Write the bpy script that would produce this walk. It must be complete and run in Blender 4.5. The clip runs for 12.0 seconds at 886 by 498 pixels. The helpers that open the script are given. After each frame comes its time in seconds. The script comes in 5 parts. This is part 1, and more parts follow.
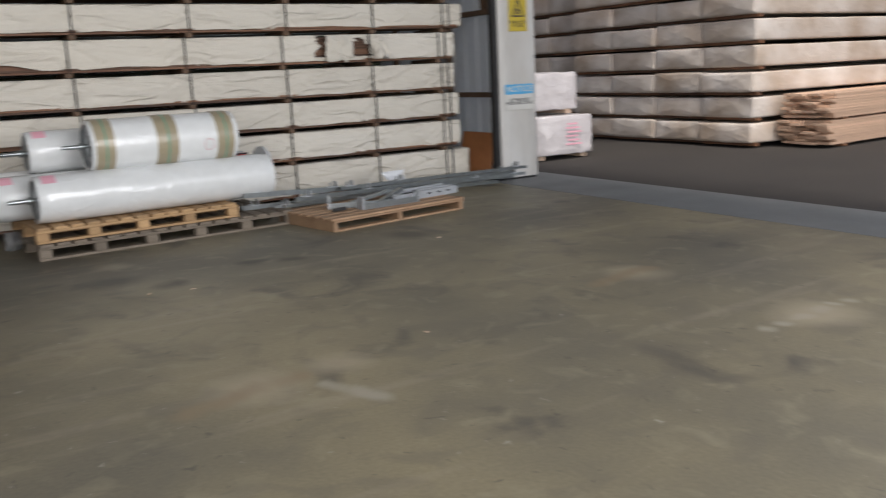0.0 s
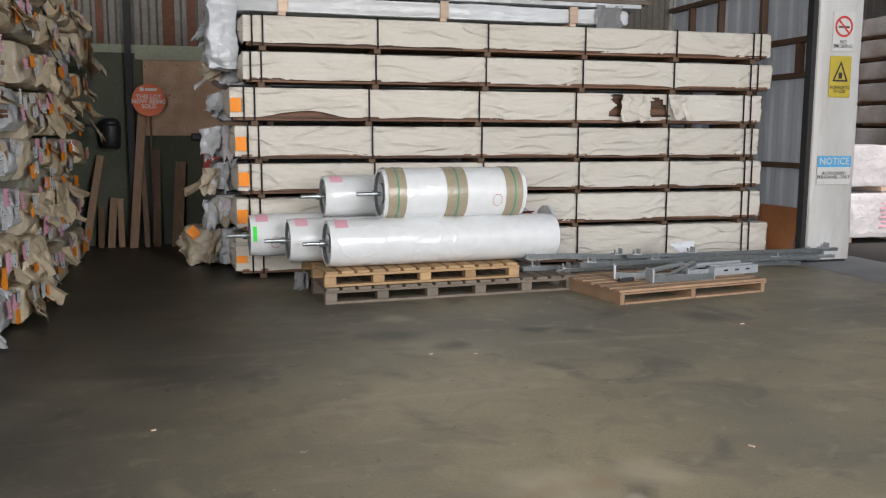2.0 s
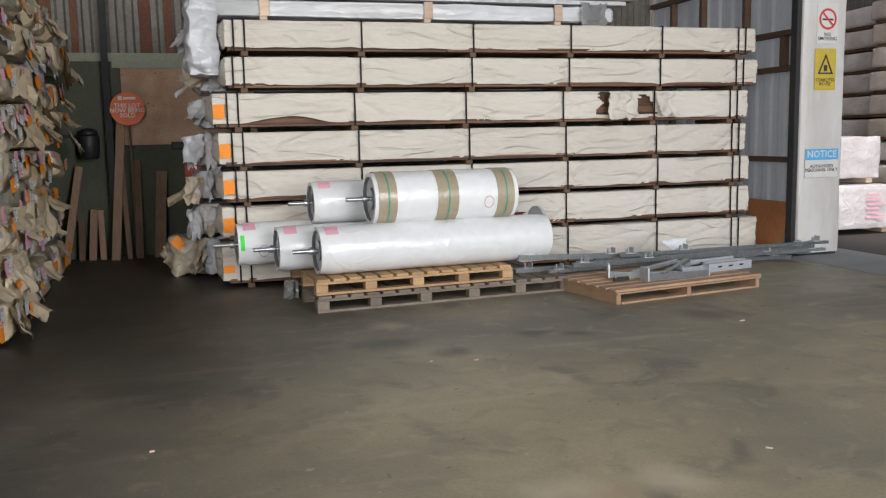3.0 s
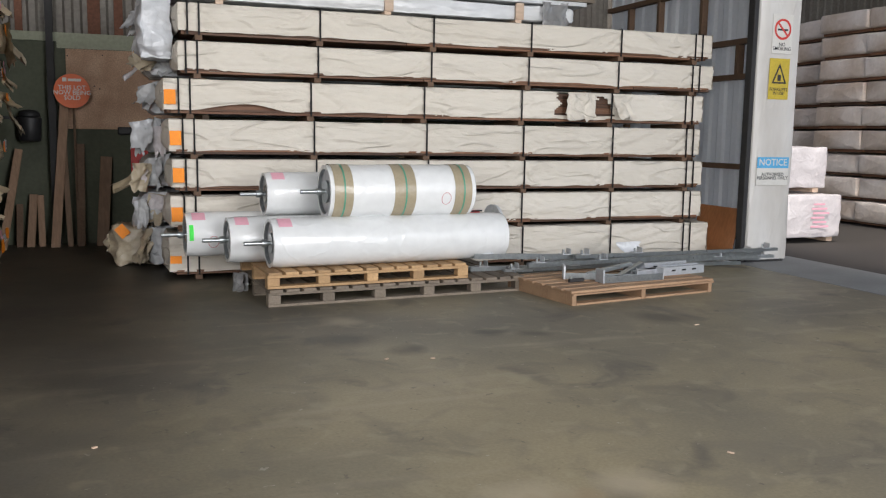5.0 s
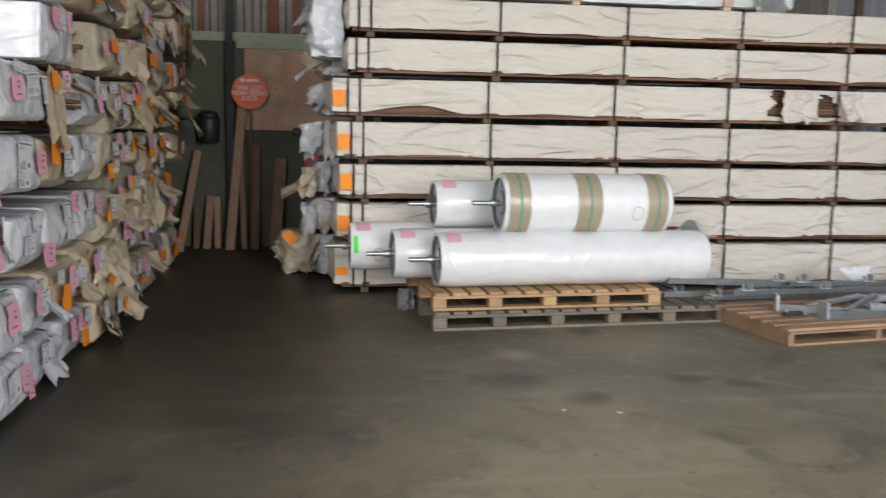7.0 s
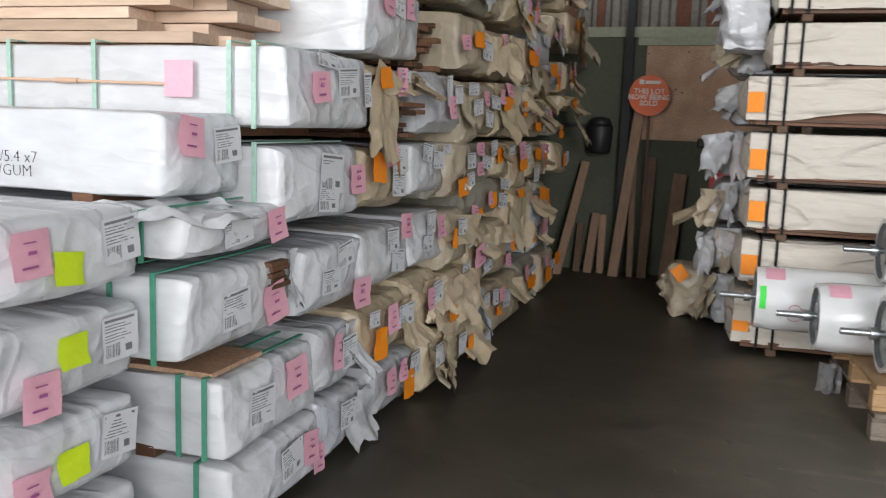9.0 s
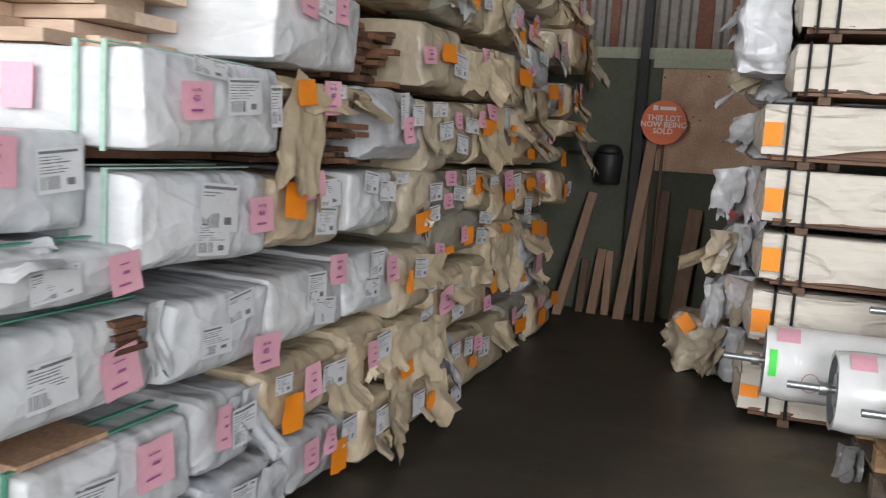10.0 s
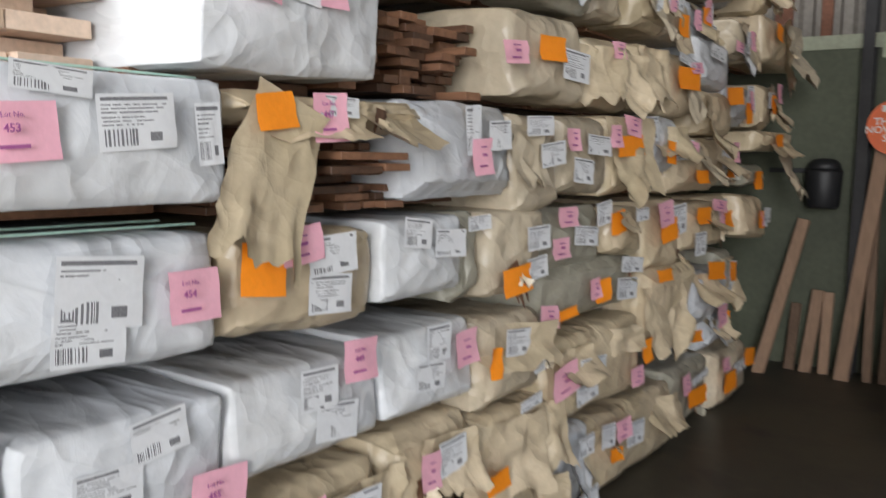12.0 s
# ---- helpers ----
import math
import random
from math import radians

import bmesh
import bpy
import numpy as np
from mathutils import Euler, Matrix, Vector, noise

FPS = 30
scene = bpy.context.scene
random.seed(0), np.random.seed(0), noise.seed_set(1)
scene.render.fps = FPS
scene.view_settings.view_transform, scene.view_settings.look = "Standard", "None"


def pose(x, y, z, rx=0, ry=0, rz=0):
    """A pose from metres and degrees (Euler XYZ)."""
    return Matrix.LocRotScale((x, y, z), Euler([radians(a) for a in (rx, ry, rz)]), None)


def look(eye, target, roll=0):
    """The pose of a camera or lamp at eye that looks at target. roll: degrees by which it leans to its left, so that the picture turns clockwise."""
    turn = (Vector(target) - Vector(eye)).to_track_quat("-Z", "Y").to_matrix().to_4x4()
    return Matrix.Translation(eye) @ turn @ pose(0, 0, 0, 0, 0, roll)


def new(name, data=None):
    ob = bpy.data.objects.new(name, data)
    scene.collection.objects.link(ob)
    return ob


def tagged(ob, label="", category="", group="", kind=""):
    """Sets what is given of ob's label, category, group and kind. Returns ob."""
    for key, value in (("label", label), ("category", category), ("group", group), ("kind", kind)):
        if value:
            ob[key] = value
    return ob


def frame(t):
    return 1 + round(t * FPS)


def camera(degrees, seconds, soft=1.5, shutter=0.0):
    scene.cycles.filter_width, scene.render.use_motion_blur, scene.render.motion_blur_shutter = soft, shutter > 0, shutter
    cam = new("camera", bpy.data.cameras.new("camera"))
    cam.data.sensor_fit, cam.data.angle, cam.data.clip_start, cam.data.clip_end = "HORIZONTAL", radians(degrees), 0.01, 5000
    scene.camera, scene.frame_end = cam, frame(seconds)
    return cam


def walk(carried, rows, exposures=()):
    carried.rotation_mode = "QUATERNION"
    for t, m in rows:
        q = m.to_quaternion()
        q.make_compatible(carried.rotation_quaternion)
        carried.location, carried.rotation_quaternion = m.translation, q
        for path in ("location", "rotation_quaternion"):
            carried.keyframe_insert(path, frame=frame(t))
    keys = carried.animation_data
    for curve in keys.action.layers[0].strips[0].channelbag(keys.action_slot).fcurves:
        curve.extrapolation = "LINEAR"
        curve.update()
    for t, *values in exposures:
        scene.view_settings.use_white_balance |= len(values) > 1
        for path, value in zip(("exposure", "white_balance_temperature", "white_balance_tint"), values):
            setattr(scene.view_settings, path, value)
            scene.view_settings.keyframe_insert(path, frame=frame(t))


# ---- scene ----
cam = camera(54.0, 12.0, soft=1.2, shutter=0.4)
PATH = [
    (0, (-0.422, -9.144, 1.383), (0.603, -7.475, 0.98), -2.7),
    (0.5, (-0.504, -8.969, 1.357), (0.265, -7.16, 0.988), -0.7),
    (1, (-0.516, -8.799, 1.4), (0.08, -6.918, 1.074), 0.5),
    (1.5, (-0.481, -8.651, 1.398), (0.015, -6.731, 1.134), 0.7),
    (2, (-0.495, -8.52, 1.397), (0.026, -6.607, 1.134), 0.2),
    (2.5, (-0.563, -8.432, 1.403), (-0.011, -6.527, 1.146), -0.8),
    (4.5, (-0.591, -8.283, 1.396), (0.053, -6.407, 1.134), 0.2),
    (5, (-0.622, -8.24, 1.371), (0.065, -6.38, 1.108), 0.9),
    (5.5, (-0.59, -8.105, 1.373), (-0.036, -6.211, 1.046), 0.6),
    (6, (-0.539, -7.961, 1.426), (-0.147, -6.016, 1.172), 1.9),
    (6.5, (-0.442, -7.746, 1.422), (-0.035, -5.809, 1.137), 1.3),
    (8.5, (-0.371, -6.362, 1.464), (-0.864, -4.438, 1.234), 1.6),
    (9, (-0.325, -6.029, 1.461), (-0.939, -4.148, 1.173), 2.0),
    (9.5, (-0.227, -5.658, 1.501), (-0.956, -3.814, 1.241), 3.9),
    (10, (-0.187, -5.238, 1.503), (-0.876, -3.377, 1.257), 3.7),
    (10.5, (-0.13, -4.899, 1.513), (-0.815, -3.04, 1.24), 2.4),
    (11, (-0.084, -4.526, 1.52), (-1.001, -2.767, 1.262), 3.4),
    (11.5, (-0.108, -4.226, 1.532), (-1.102, -2.518, 1.227), 2.7),
    (12, (-0.203, -3.96, 1.544), (-1.348, -2.335, 1.33), 1.0),
]
walk(cam, [(t, look(eye, target, roll)) for t, eye, target, roll in PATH],
     [(0, -0.55), (1.5, -0.28), (5.5, -0.15), (6.5, -0.15), (8.5, -0.1), (10.5, 0.22), (12, 0.6)])

# ---------- world, sun, side opening's light, added lights ---
SUN_EL, SUN_ROT = radians(50), radians(200)
world = bpy.data.worlds.new("sky")
scene.world = world
world.use_nodes = True
wn = world.node_tree.nodes
sky = wn.new("ShaderNodeTexSky")
sky.sky_type = "NISHITA"
sky.sun_disc = False
sky.sun_elevation, sky.sun_rotation = SUN_EL, SUN_ROT
sky.dust_density = 3.0
world.node_tree.links.new(sky.outputs[0], wn["Background"].inputs[0])
wn["Background"].inputs[1].default_value = 0.15
sun_data = bpy.data.lights.new("sun", "SUN")
sun_data.energy, sun_data.angle, sun_data.color = 4.2, radians(12), (1.0, 0.96, 0.9)
sun = new("sun", sun_data)
sun.matrix_world = look((8, -22, 30), (12, -8, 0))
# two area lights added behind the walk, out of view, for light from the south
for name_, x_, wide_, watts_ in (("added_southwest_light", -4.2, 4.6, 820), ("added_southeast_light", 3.9, 3.6, 900)):
    day = bpy.data.lights.new(name_, "AREA")
    day.shape, day.size, day.size_y, day.energy, day.color = "RECTANGLE", wide_, 5.2, watts_, (0.98, 0.98, 1.0)
    new(name_, day).matrix_world = look((x_, -13.05, 3.3), (x_, 0, 3.3))
# daylight in the south part of the side opening
side = bpy.data.lights.new("side_opening_daylight", "AREA")
side.shape, side.size, side.size_y, side.energy, side.color = "RECTANGLE", 6.4, 4.2, 150, (0.98, 0.98, 1.0)
new("side_opening_daylight", side).matrix_world = look((6.02, -9.4, 2.4), (0, -9.4, 2.4))


# ---------- materials ----------
def mat(name, base, rough=0.7, metal=0.0, var=0.12, scale=3.0, fine=60.0, bump=0.15, second=None, spread=0.5, per_object=0.0, spec=0.5,
        stretch=(1, 1, 1), creases=0.0, facets=0.0):
    m = bpy.data.materials.new(name)
    m.use_nodes = True
    nt = m.node_tree
    n, l = nt.nodes, nt.links
    b = n["Principled BSDF"]
    b.inputs["Roughness"].default_value, b.inputs["Metallic"].default_value = rough, metal
    b.inputs["Specular IOR Level"].default_value = spec
    tc = n.new("ShaderNodeTexCoord")
    mp = n.new("ShaderNodeMapping")
    mp.inputs["Scale"].default_value = stretch
    l.new(tc.outputs["Object"], mp.inputs["Vector"])
    oi = n.new("ShaderNodeObjectInfo")
    mul = n.new("ShaderNodeMath")
    mul.operation = "MULTIPLY"
    mul.inputs[1].default_value = 37.0
    l.new(oi.outputs["Random"], mul.inputs[0])
    big = n.new("ShaderNodeTexNoise")
    big.noise_dimensions = "4D"
    big.inputs["Scale"].default_value, big.inputs["Detail"].default_value = scale, 5
    l.new(mp.outputs[0], big.inputs["Vector"])
    l.new(mul.outputs[0], big.inputs["W"])
    small = n.new("ShaderNodeTexNoise")
    small.inputs["Scale"].default_value, small.inputs["Detail"].default_value = fine, 4
    l.new(mp.outputs[0], small.inputs["Vector"])
    ramp = n.new("ShaderNodeMapRange")
    ramp.inputs[1].default_value, ramp.inputs[2].default_value = 0.5 - spread / 2, 0.5 + spread / 2
    l.new(big.outputs["Fac"], ramp.inputs[0])
    mix = n.new("ShaderNodeMixRGB")
    c2 = second if second else tuple(c * (1 - 2.0 * var) for c in base)
    mix.inputs[1].default_value, mix.inputs[2].default_value = (*base, 1), (*c2, 1)
    l.new(ramp.outputs[0], mix.inputs[0])
    hsv = n.new("ShaderNodeHueSaturation")
    l.new(mix.outputs[0], hsv.inputs["Color"])
    v1 = n.new("ShaderNodeMapRange")
    v1.inputs[3].default_value, v1.inputs[4].default_value = 1 - var, 1 + var
    v1.inputs[1].default_value, v1.inputs[2].default_value = 0.3, 0.7
    l.new(small.outputs["Fac"], v1.inputs[0])
    v2 = n.new("ShaderNodeMapRange")
    v2.inputs[3].default_value, v2.inputs[4].default_value = 1 - per_object, 1 + per_object
    l.new(oi.outputs["Random"], v2.inputs[0])
    vm = n.new("ShaderNodeMath")
    vm.operation = "MULTIPLY"
    l.new(v1.outputs[0], vm.inputs[0])
    l.new(v2.outputs[0], vm.inputs[1])
    l.new(vm.outputs[0], hsv.inputs["Value"])
    l.new(hsv.outputs[0], b.inputs["Base Color"])
    rr = n.new("ShaderNodeMapRange")
    rr.inputs[3].default_value, rr.inputs[4].default_value = max(0.03, rough - 0.12), min(1, rough + 0.12)
    l.new(big.outputs["Fac"], rr.inputs[0])
    l.new(rr.outputs[0], b.inputs["Roughness"])
    bp = n.new("ShaderNodeBump")
    bp.inputs["Strength"].default_value, bp.inputs["Distance"].default_value = bump, 0.01
    l.new(small.outputs["Fac"], bp.inputs["Height"])
    last = bp
    if creases:
        cr = n.new("ShaderNodeTexNoise")
        cr.noise_dimensions = "4D"
        cr.inputs["Scale"].default_value, cr.inputs["Detail"].default_value, cr.inputs["Distortion"].default_value = 3.6, 1.5, 0.25
        l.new(mp.outputs[0], cr.inputs["Vector"])
        l.new(mul.outputs[0], cr.inputs["W"])
        half = n.new("ShaderNodeMath")
        half.operation = "SUBTRACT"
        half.inputs[1].default_value = 0.5
        l.new(cr.outputs["Fac"], half.inputs[0])
        absn = n.new("ShaderNodeMath")
        absn.operation = "ABSOLUTE"
        l.new(half.outputs[0], absn.inputs[0])
        cm = n.new("ShaderNodeMapRange")
        cm.inputs[2].default_value, cm.inputs[3].default_value, cm.inputs[4].default_value = 0.045, 1.0, 0.0
        l.new(absn.outputs[0], cm.inputs[0])
        wr = n.new("ShaderNodeTexNoise")
        wr.inputs["Scale"].default_value, wr.inputs["Detail"].default_value, wr.inputs["Distortion"].default_value = 6, 6, 0.8
        l.new(mp.outputs[0], wr.inputs["Vector"])
        ad = n.new("ShaderNodeMath")
        ad.operation = "MULTIPLY_ADD"
        ad.inputs[1].default_value = 0.35
        l.new(cm.outputs[0], ad.inputs[0])
        l.new(wr.outputs["Fac"], ad.inputs[2])
        b2 = n.new("ShaderNodeBump")
        b2.inputs["Strength"].default_value, b2.inputs["Distance"].default_value = creases, 0.03
        l.new(ad.outputs[0], b2.inputs["Height"])
        l.new(bp.outputs[0], b2.inputs["Normal"])
        last = b2
    if facets:
        # sharp folds between flat faces, at two sizes, as in handled paper and film
        warp = n.new("ShaderNodeTexNoise")
        warp.inputs["Scale"].default_value, warp.inputs["Detail"].default_value = 4, 2
        l.new(mp.outputs[0], warp.inputs["Vector"])
        shift = n.new("ShaderNodeMixRGB")
        shift.blend_type = "ADD"
        shift.inputs[0].default_value = 0.22
        l.new(mp.outputs[0], shift.inputs[1])
        l.new(warp.outputs["Color"], shift.inputs[2])
        total = None
        for size, share in ((4.5, 1.0), (12.0, 0.4)):
            vo = n.new("ShaderNodeTexVoronoi")
            vo.voronoi_dimensions = "4D"
            vo.inputs["Scale"].default_value = size
            l.new(shift.outputs[0], vo.inputs["Vector"])
            l.new(mul.outputs[0], vo.inputs["W"])
            sh = n.new("ShaderNodeMath")
            sh.operation = "MULTIPLY_ADD"
            sh.inputs[1].default_value = share
            l.new(vo.outputs["Distance"], sh.inputs[0])
            if total is None:
                sh.inputs[2].default_value = 0.0
            else:
                l.new(total, sh.inputs[2])
            total = sh.outputs[0]
        b3 = n.new("ShaderNodeBump")
        b3.inputs["Strength"].default_value, b3.inputs["Distance"].default_value = facets, 0.03
        l.new(total, b3.inputs["Height"])
        l.new(last.outputs[0], b3.inputs["Normal"])
        last = b3
    l.new(last.outputs[0], b.inputs["Normal"])
    return m


M_CREAM = mat("cream_paper_wrap", (0.69, 0.645, 0.57), 0.62, var=0.025, scale=1.5, fine=25, bump=0.05, creases=1.0, stretch=(0.35, 1, 1.4), per_object=0.04, second=(0.63, 0.58, 0.50))
M_WHITE = mat("white_plastic_wrap", (0.67, 0.695, 0.73), 0.27, var=0.05, scale=2.0, fine=20, bump=0.06, creases=0.28, per_object=0.06, second=(0.58, 0.58, 0.57), facets=0.8, stretch=(0.35, 1, 1))
M_GREYW = mat("grey_white_plastic_wrap", (0.58, 0.60, 0.64), 0.3, var=0.07, scale=2.5, fine=20, bump=0.1, creases=0.35, per_object=0.1, second=(0.42, 0.42, 0.41), facets=0.8, stretch=(0.7, 1, 1))
M_PAPER = mat("brown_kraft_paper", (0.58, 0.475, 0.335), 0.34, var=0.06, scale=2.5, fine=30, bump=0.1, creases=0.25, per_object=0.14, second=(0.44, 0.36, 0.23), facets=0.85)
M_TAN = mat("tan_plastic_wrap", (0.57, 0.48, 0.345), 0.35, var=0.06, scale=2.5, fine=30, bump=0.1, creases=0.3, per_object=0.15, second=(0.38, 0.33, 0.25), facets=0.85)
M_OLIVE = mat("dusty_grey_green_wrap", (0.36, 0.34, 0.27), 0.4, var=0.08, scale=3, fine=30, bump=0.1, creases=0.2, per_object=0.1, facets=0.7)
M_TIMBER = mat("red_brown_timber", (0.185, 0.092, 0.048), 0.6, var=0.2, scale=3, fine=50, bump=0.25, per_object=0.6, stretch=(0.15, 1, 1), second=(0.10, 0.045, 0.024))
M_PALE = mat("pale_pine", (0.72, 0.56, 0.44), 0.65, var=0.1, scale=4, fine=50, bump=0.25, per_object=0.2, stretch=(0.15, 1, 1), second=(0.5, 0.35, 0.24))
M_PINE = mat("pallet_pine", (0.50, 0.32, 0.16), 0.7, var=0.12, scale=5, fine=60, bump=0.3, per_object=0.2, second=(0.36, 0.22, 0.11))
M_PINE2 = mat("pinkish_pallet_wood", (0.43, 0.275, 0.165), 0.7, var=0.12, scale=5, fine=60, bump=0.3, per_object=0.2, second=(0.3, 0.185, 0.11))
M_OLDPAL = mat("weathered_pallet_wood", (0.22, 0.18, 0.14), 0.8, var=0.15, scale=6, fine=60, bump=0.35, per_object=0.25, second=(0.15, 0.12, 0.09))
M_STRAP = mat("black_plastic_strap", (0.012, 0.012, 0.013), 0.6, var=0.1, spec=0.2)
M_GREEN = mat("green_plastic_strap", (0.09, 0.33, 0.22), 0.4, var=0.1)
M_PALEGREEN = mat("pale_green_plastic_strap", (0.42, 0.62, 0.52), 0.4, var=0.1)
M_PINK = mat("pink_paper", (0.83, 0.43, 0.52), 0.7, var=0.04, scale=9, bump=0.1, per_object=0.08)
M_ORANGE = mat("orange_paper", (1.0, 0.30, 0.008), 0.6, var=0.04, scale=9, bump=0.1, per_object=0.06)
M_YELLOW = mat("fluorescent_yellow_paper", (0.66, 0.85, 0.02), 0.6, var=0.03, scale=9, bump=0.1)
M_LIME = mat("fluorescent_green_sticker", (0.06, 0.8, 0.08), 0.6, var=0.03)
M_LABEL = mat("white_label_paper", (0.72, 0.73, 0.745), 0.55, var=0.03, scale=8, bump=0.05)
M_INK = mat("black_ink", (0.03, 0.03, 0.035), 0.6, var=0.1)
M_GREYINK = mat("grey_print", (0.24, 0.24, 0.255), 0.6, var=0.25, fine=200)
M_PURPLE = mat("purple_pen", (0.40, 0.10, 0.30), 0.6, var=0.1)
M_RED = mat("red_marker", (0.62, 0.2, 0.22), 0.6, var=0.1)
M_ROLL = mat("white_wrapped_roll", (0.78, 0.79, 0.79), 0.17, var=0.03, scale=1.2, fine=12, bump=0.05, creases=0.2, per_object=0.04)
M_TAPE = mat("brown_packing_tape", (0.40, 0.34, 0.235), 0.2, var=0.06, scale=6, creases=0.1)
M_STEEL = mat("galvanised_steel", (0.42, 0.45, 0.46), 0.32, 0.8, var=0.12, scale=12, fine=40, bump=0.05, per_object=0.15)
M_STEELW = mat("pale_zinc_steel", (0.62, 0.64, 0.67), 0.45, 0.5, var=0.08, scale=12, fine=40, bump=0.05, per_object=0.1)
M_CLEAR = mat("clear_plastic_film", (0.5, 0.5, 0.5), 0.15, var=0.05, creases=0.3, facets=0.5)
M_CLEAR.node_tree.nodes["Principled BSDF"].inputs["Transmission Weight"].default_value = 0.6
M_WALLG = mat("old_green_painted_wall", (0.105, 0.116, 0.075), 0.75, var=0.1, scale=1.2, fine=25, bump=0.2, second=(0.06, 0.065, 0.045))
M_WALLG2 = mat("pale_green_painted_beam", (0.36, 0.38, 0.28), 0.7, var=0.1, scale=2, fine=25, bump=0.2)
M_CHIP = mat("old_chipboard", (0.58, 0.38, 0.25), 0.6, var=0.25, scale=4, fine=70, bump=0.3, second=(0.34, 0.20, 0.12))
M_PLY = mat("orange_plywood", (0.48, 0.20, 0.08), 0.6, var=0.12, scale=3, fine=40, bump=0.2, stretch=(1, 1, 0.2))
M_CORR = mat("dull_corrugated_iron", (0.20, 0.185, 0.16), 0.6, 0.2, var=0.15, scale=1.5, fine=25, bump=0.1, second=(0.13, 0.11, 0.095))
M_RUST = mat("rusty_corrugated_iron", (0.20, 0.085, 0.05), 0.8, var=0.2, scale=3, fine=30, bump=0.2)
M_CORRW = mat("white_corrugated_sheet", (0.86, 0.88, 0.90), 0.5, 0.0, var=0.06, scale=2, fine=25, bump=0.06, second=(0.74, 0.76, 0.78))
M_GIRT = mat("brown_framing_timber", (0.15, 0.09, 0.055), 0.75, var=0.15, scale=4, fine=40, bump=0.3)
M_OFFCUT = mat("sawn_hardwood_offcut", (0.30, 0.19, 0.12), 0.7, var=0.14, scale=4, fine=45, bump=0.3, per_object=0.25, stretch=(1, 1, 0.15), second=(0.20, 0.12, 0.075))
M_DARKSTEEL = mat("dark_painted_steel", (0.03, 0.029, 0.03), 0.75, 0.0, var=0.15, scale=6, bump=0.1)
M_COLUMN = mat("scuffed_white_cladding", (0.72, 0.71, 0.69), 0.45, var=0.025, scale=2.2, fine=14, bump=0.05, creases=0.3, stretch=(1, 1, 0.35), second=(0.46, 0.43, 0.39))
M_ROOF = mat("roof_sheet", (0.14, 0.14, 0.135), 0.6, 0.1, var=0.1, scale=1, bump=0.1)
M_BLACK = mat("black_rubber", (0.02, 0.02, 0.022), 0.5, var=0.2)
M_SIGNO = mat("orange_sign_paint", (0.72, 0.13, 0.025), 0.5, var=0.05, scale=6)
M_SIGNW = mat("white_sign_paint", (0.66, 0.65, 0.62), 0.45, var=0.05, scale=8, second=(0.62, 0.6, 0.55))
M_SIGNY = mat("yellow_sign_paint", (0.60, 0.45, 0.05), 0.5, var=0.12, scale=6)
M_SIGNB = mat("blue_sign_paint", (0.10, 0.42, 0.72), 0.5, var=0.06, scale=6)
M_SIGNR = mat("red_sign_paint", (0.62, 0.05, 0.04), 0.5, var=0.06)
M_ASPH = mat("dark_yard_floor", (0.029, 0.024, 0.022), 0.92, var=0.15, scale=0.8, fine=60, bump=0.25, second=(0.05, 0.042, 0.036))
M_STRIP = mat("pale_concrete_strip", (0.25, 0.255, 0.25), 0.7, var=0.1, scale=1.5, fine=50, bump=0.2, second=(0.19, 0.19, 0.185))
M_PINKWRAP = mat("pinkish_plastic_wrap", (0.62, 0.58, 0.59), 0.3, var=0.06, scale=3, creases=0.3, facets=0.4)
M_FARWRAP = mat("far_tan_pack_wrap", (0.72, 0.66, 0.61), 0.55, var=0.06, scale=1.5, fine=20, creases=0.25, per_object=0.12, second=(0.40, 0.30, 0.22), spread=0.4, facets=0.2)
M_FARLUM = mat("pinkish_sawn_lumber", (0.62, 0.42, 0.30), 0.7, var=0.1, scale=3, stretch=(0.15, 1, 1), per_object=0.15)

# translucency added to brighten the pale sheets with daylight from outside
_nt = M_CORRW.node_tree
_tr = _nt.nodes.new("ShaderNodeBsdfTranslucent")
_tr.inputs[0].default_value = (0.92, 0.94, 0.95, 1)
_mx = _nt.nodes.new("ShaderNodeMixShader")
_mx.inputs[0].default_value = 0.55
_nt.links.new(_nt.nodes["Principled BSDF"].outputs[0], _mx.inputs[1])
_nt.links.new(_tr.outputs[0], _mx.inputs[2])
_nt.links.new(_mx.outputs[0], _nt.nodes["Material Output"].inputs["Surface"])


OIL, RUBBED = (0.05, 0.044, 0.038), (0.33, 0.28, 0.2)
STAINS = [(0.74, -2.72, 0.26, OIL), (1.05, -3.1, 0.16, OIL), (1.75, -2.75, 0.15, OIL), (2.0, -2.9, 0.14, OIL), (3.23, -2.65, 0.3, OIL), (1.3, -5.4, 0.2, RUBBED),
          (0.8, -5.5, 0.3, RUBBED), (3.65, -6.3, 0.3, RUBBED), (3.6, -5.0, 0.25, RUBBED), (0.83, -2.15, 0.2, RUBBED)]


STREAK, TRAIL = (0.33, 0.30, 0.24), (0.23, 0.175, 0.11)
for x0_, y0_, x1_, y1_, r_, col_ in ((3.25, -6.31, 4.03, -6.24, 0.075, STREAK), (1.13, -5.65, 1.2, -5.95, 0.07, STREAK), (0.45, -5.59, 1.05, -5.46, 0.11, TRAIL), (3.24, -5.02, 3.78, -4.98, 0.1, TRAIL)):
    STAINS += [(x0_ + (x1_ - x0_) * k_ / 5, y0_ + (y1_ - y0_) * k_ / 5, r_, col_) for k_ in range(6)]


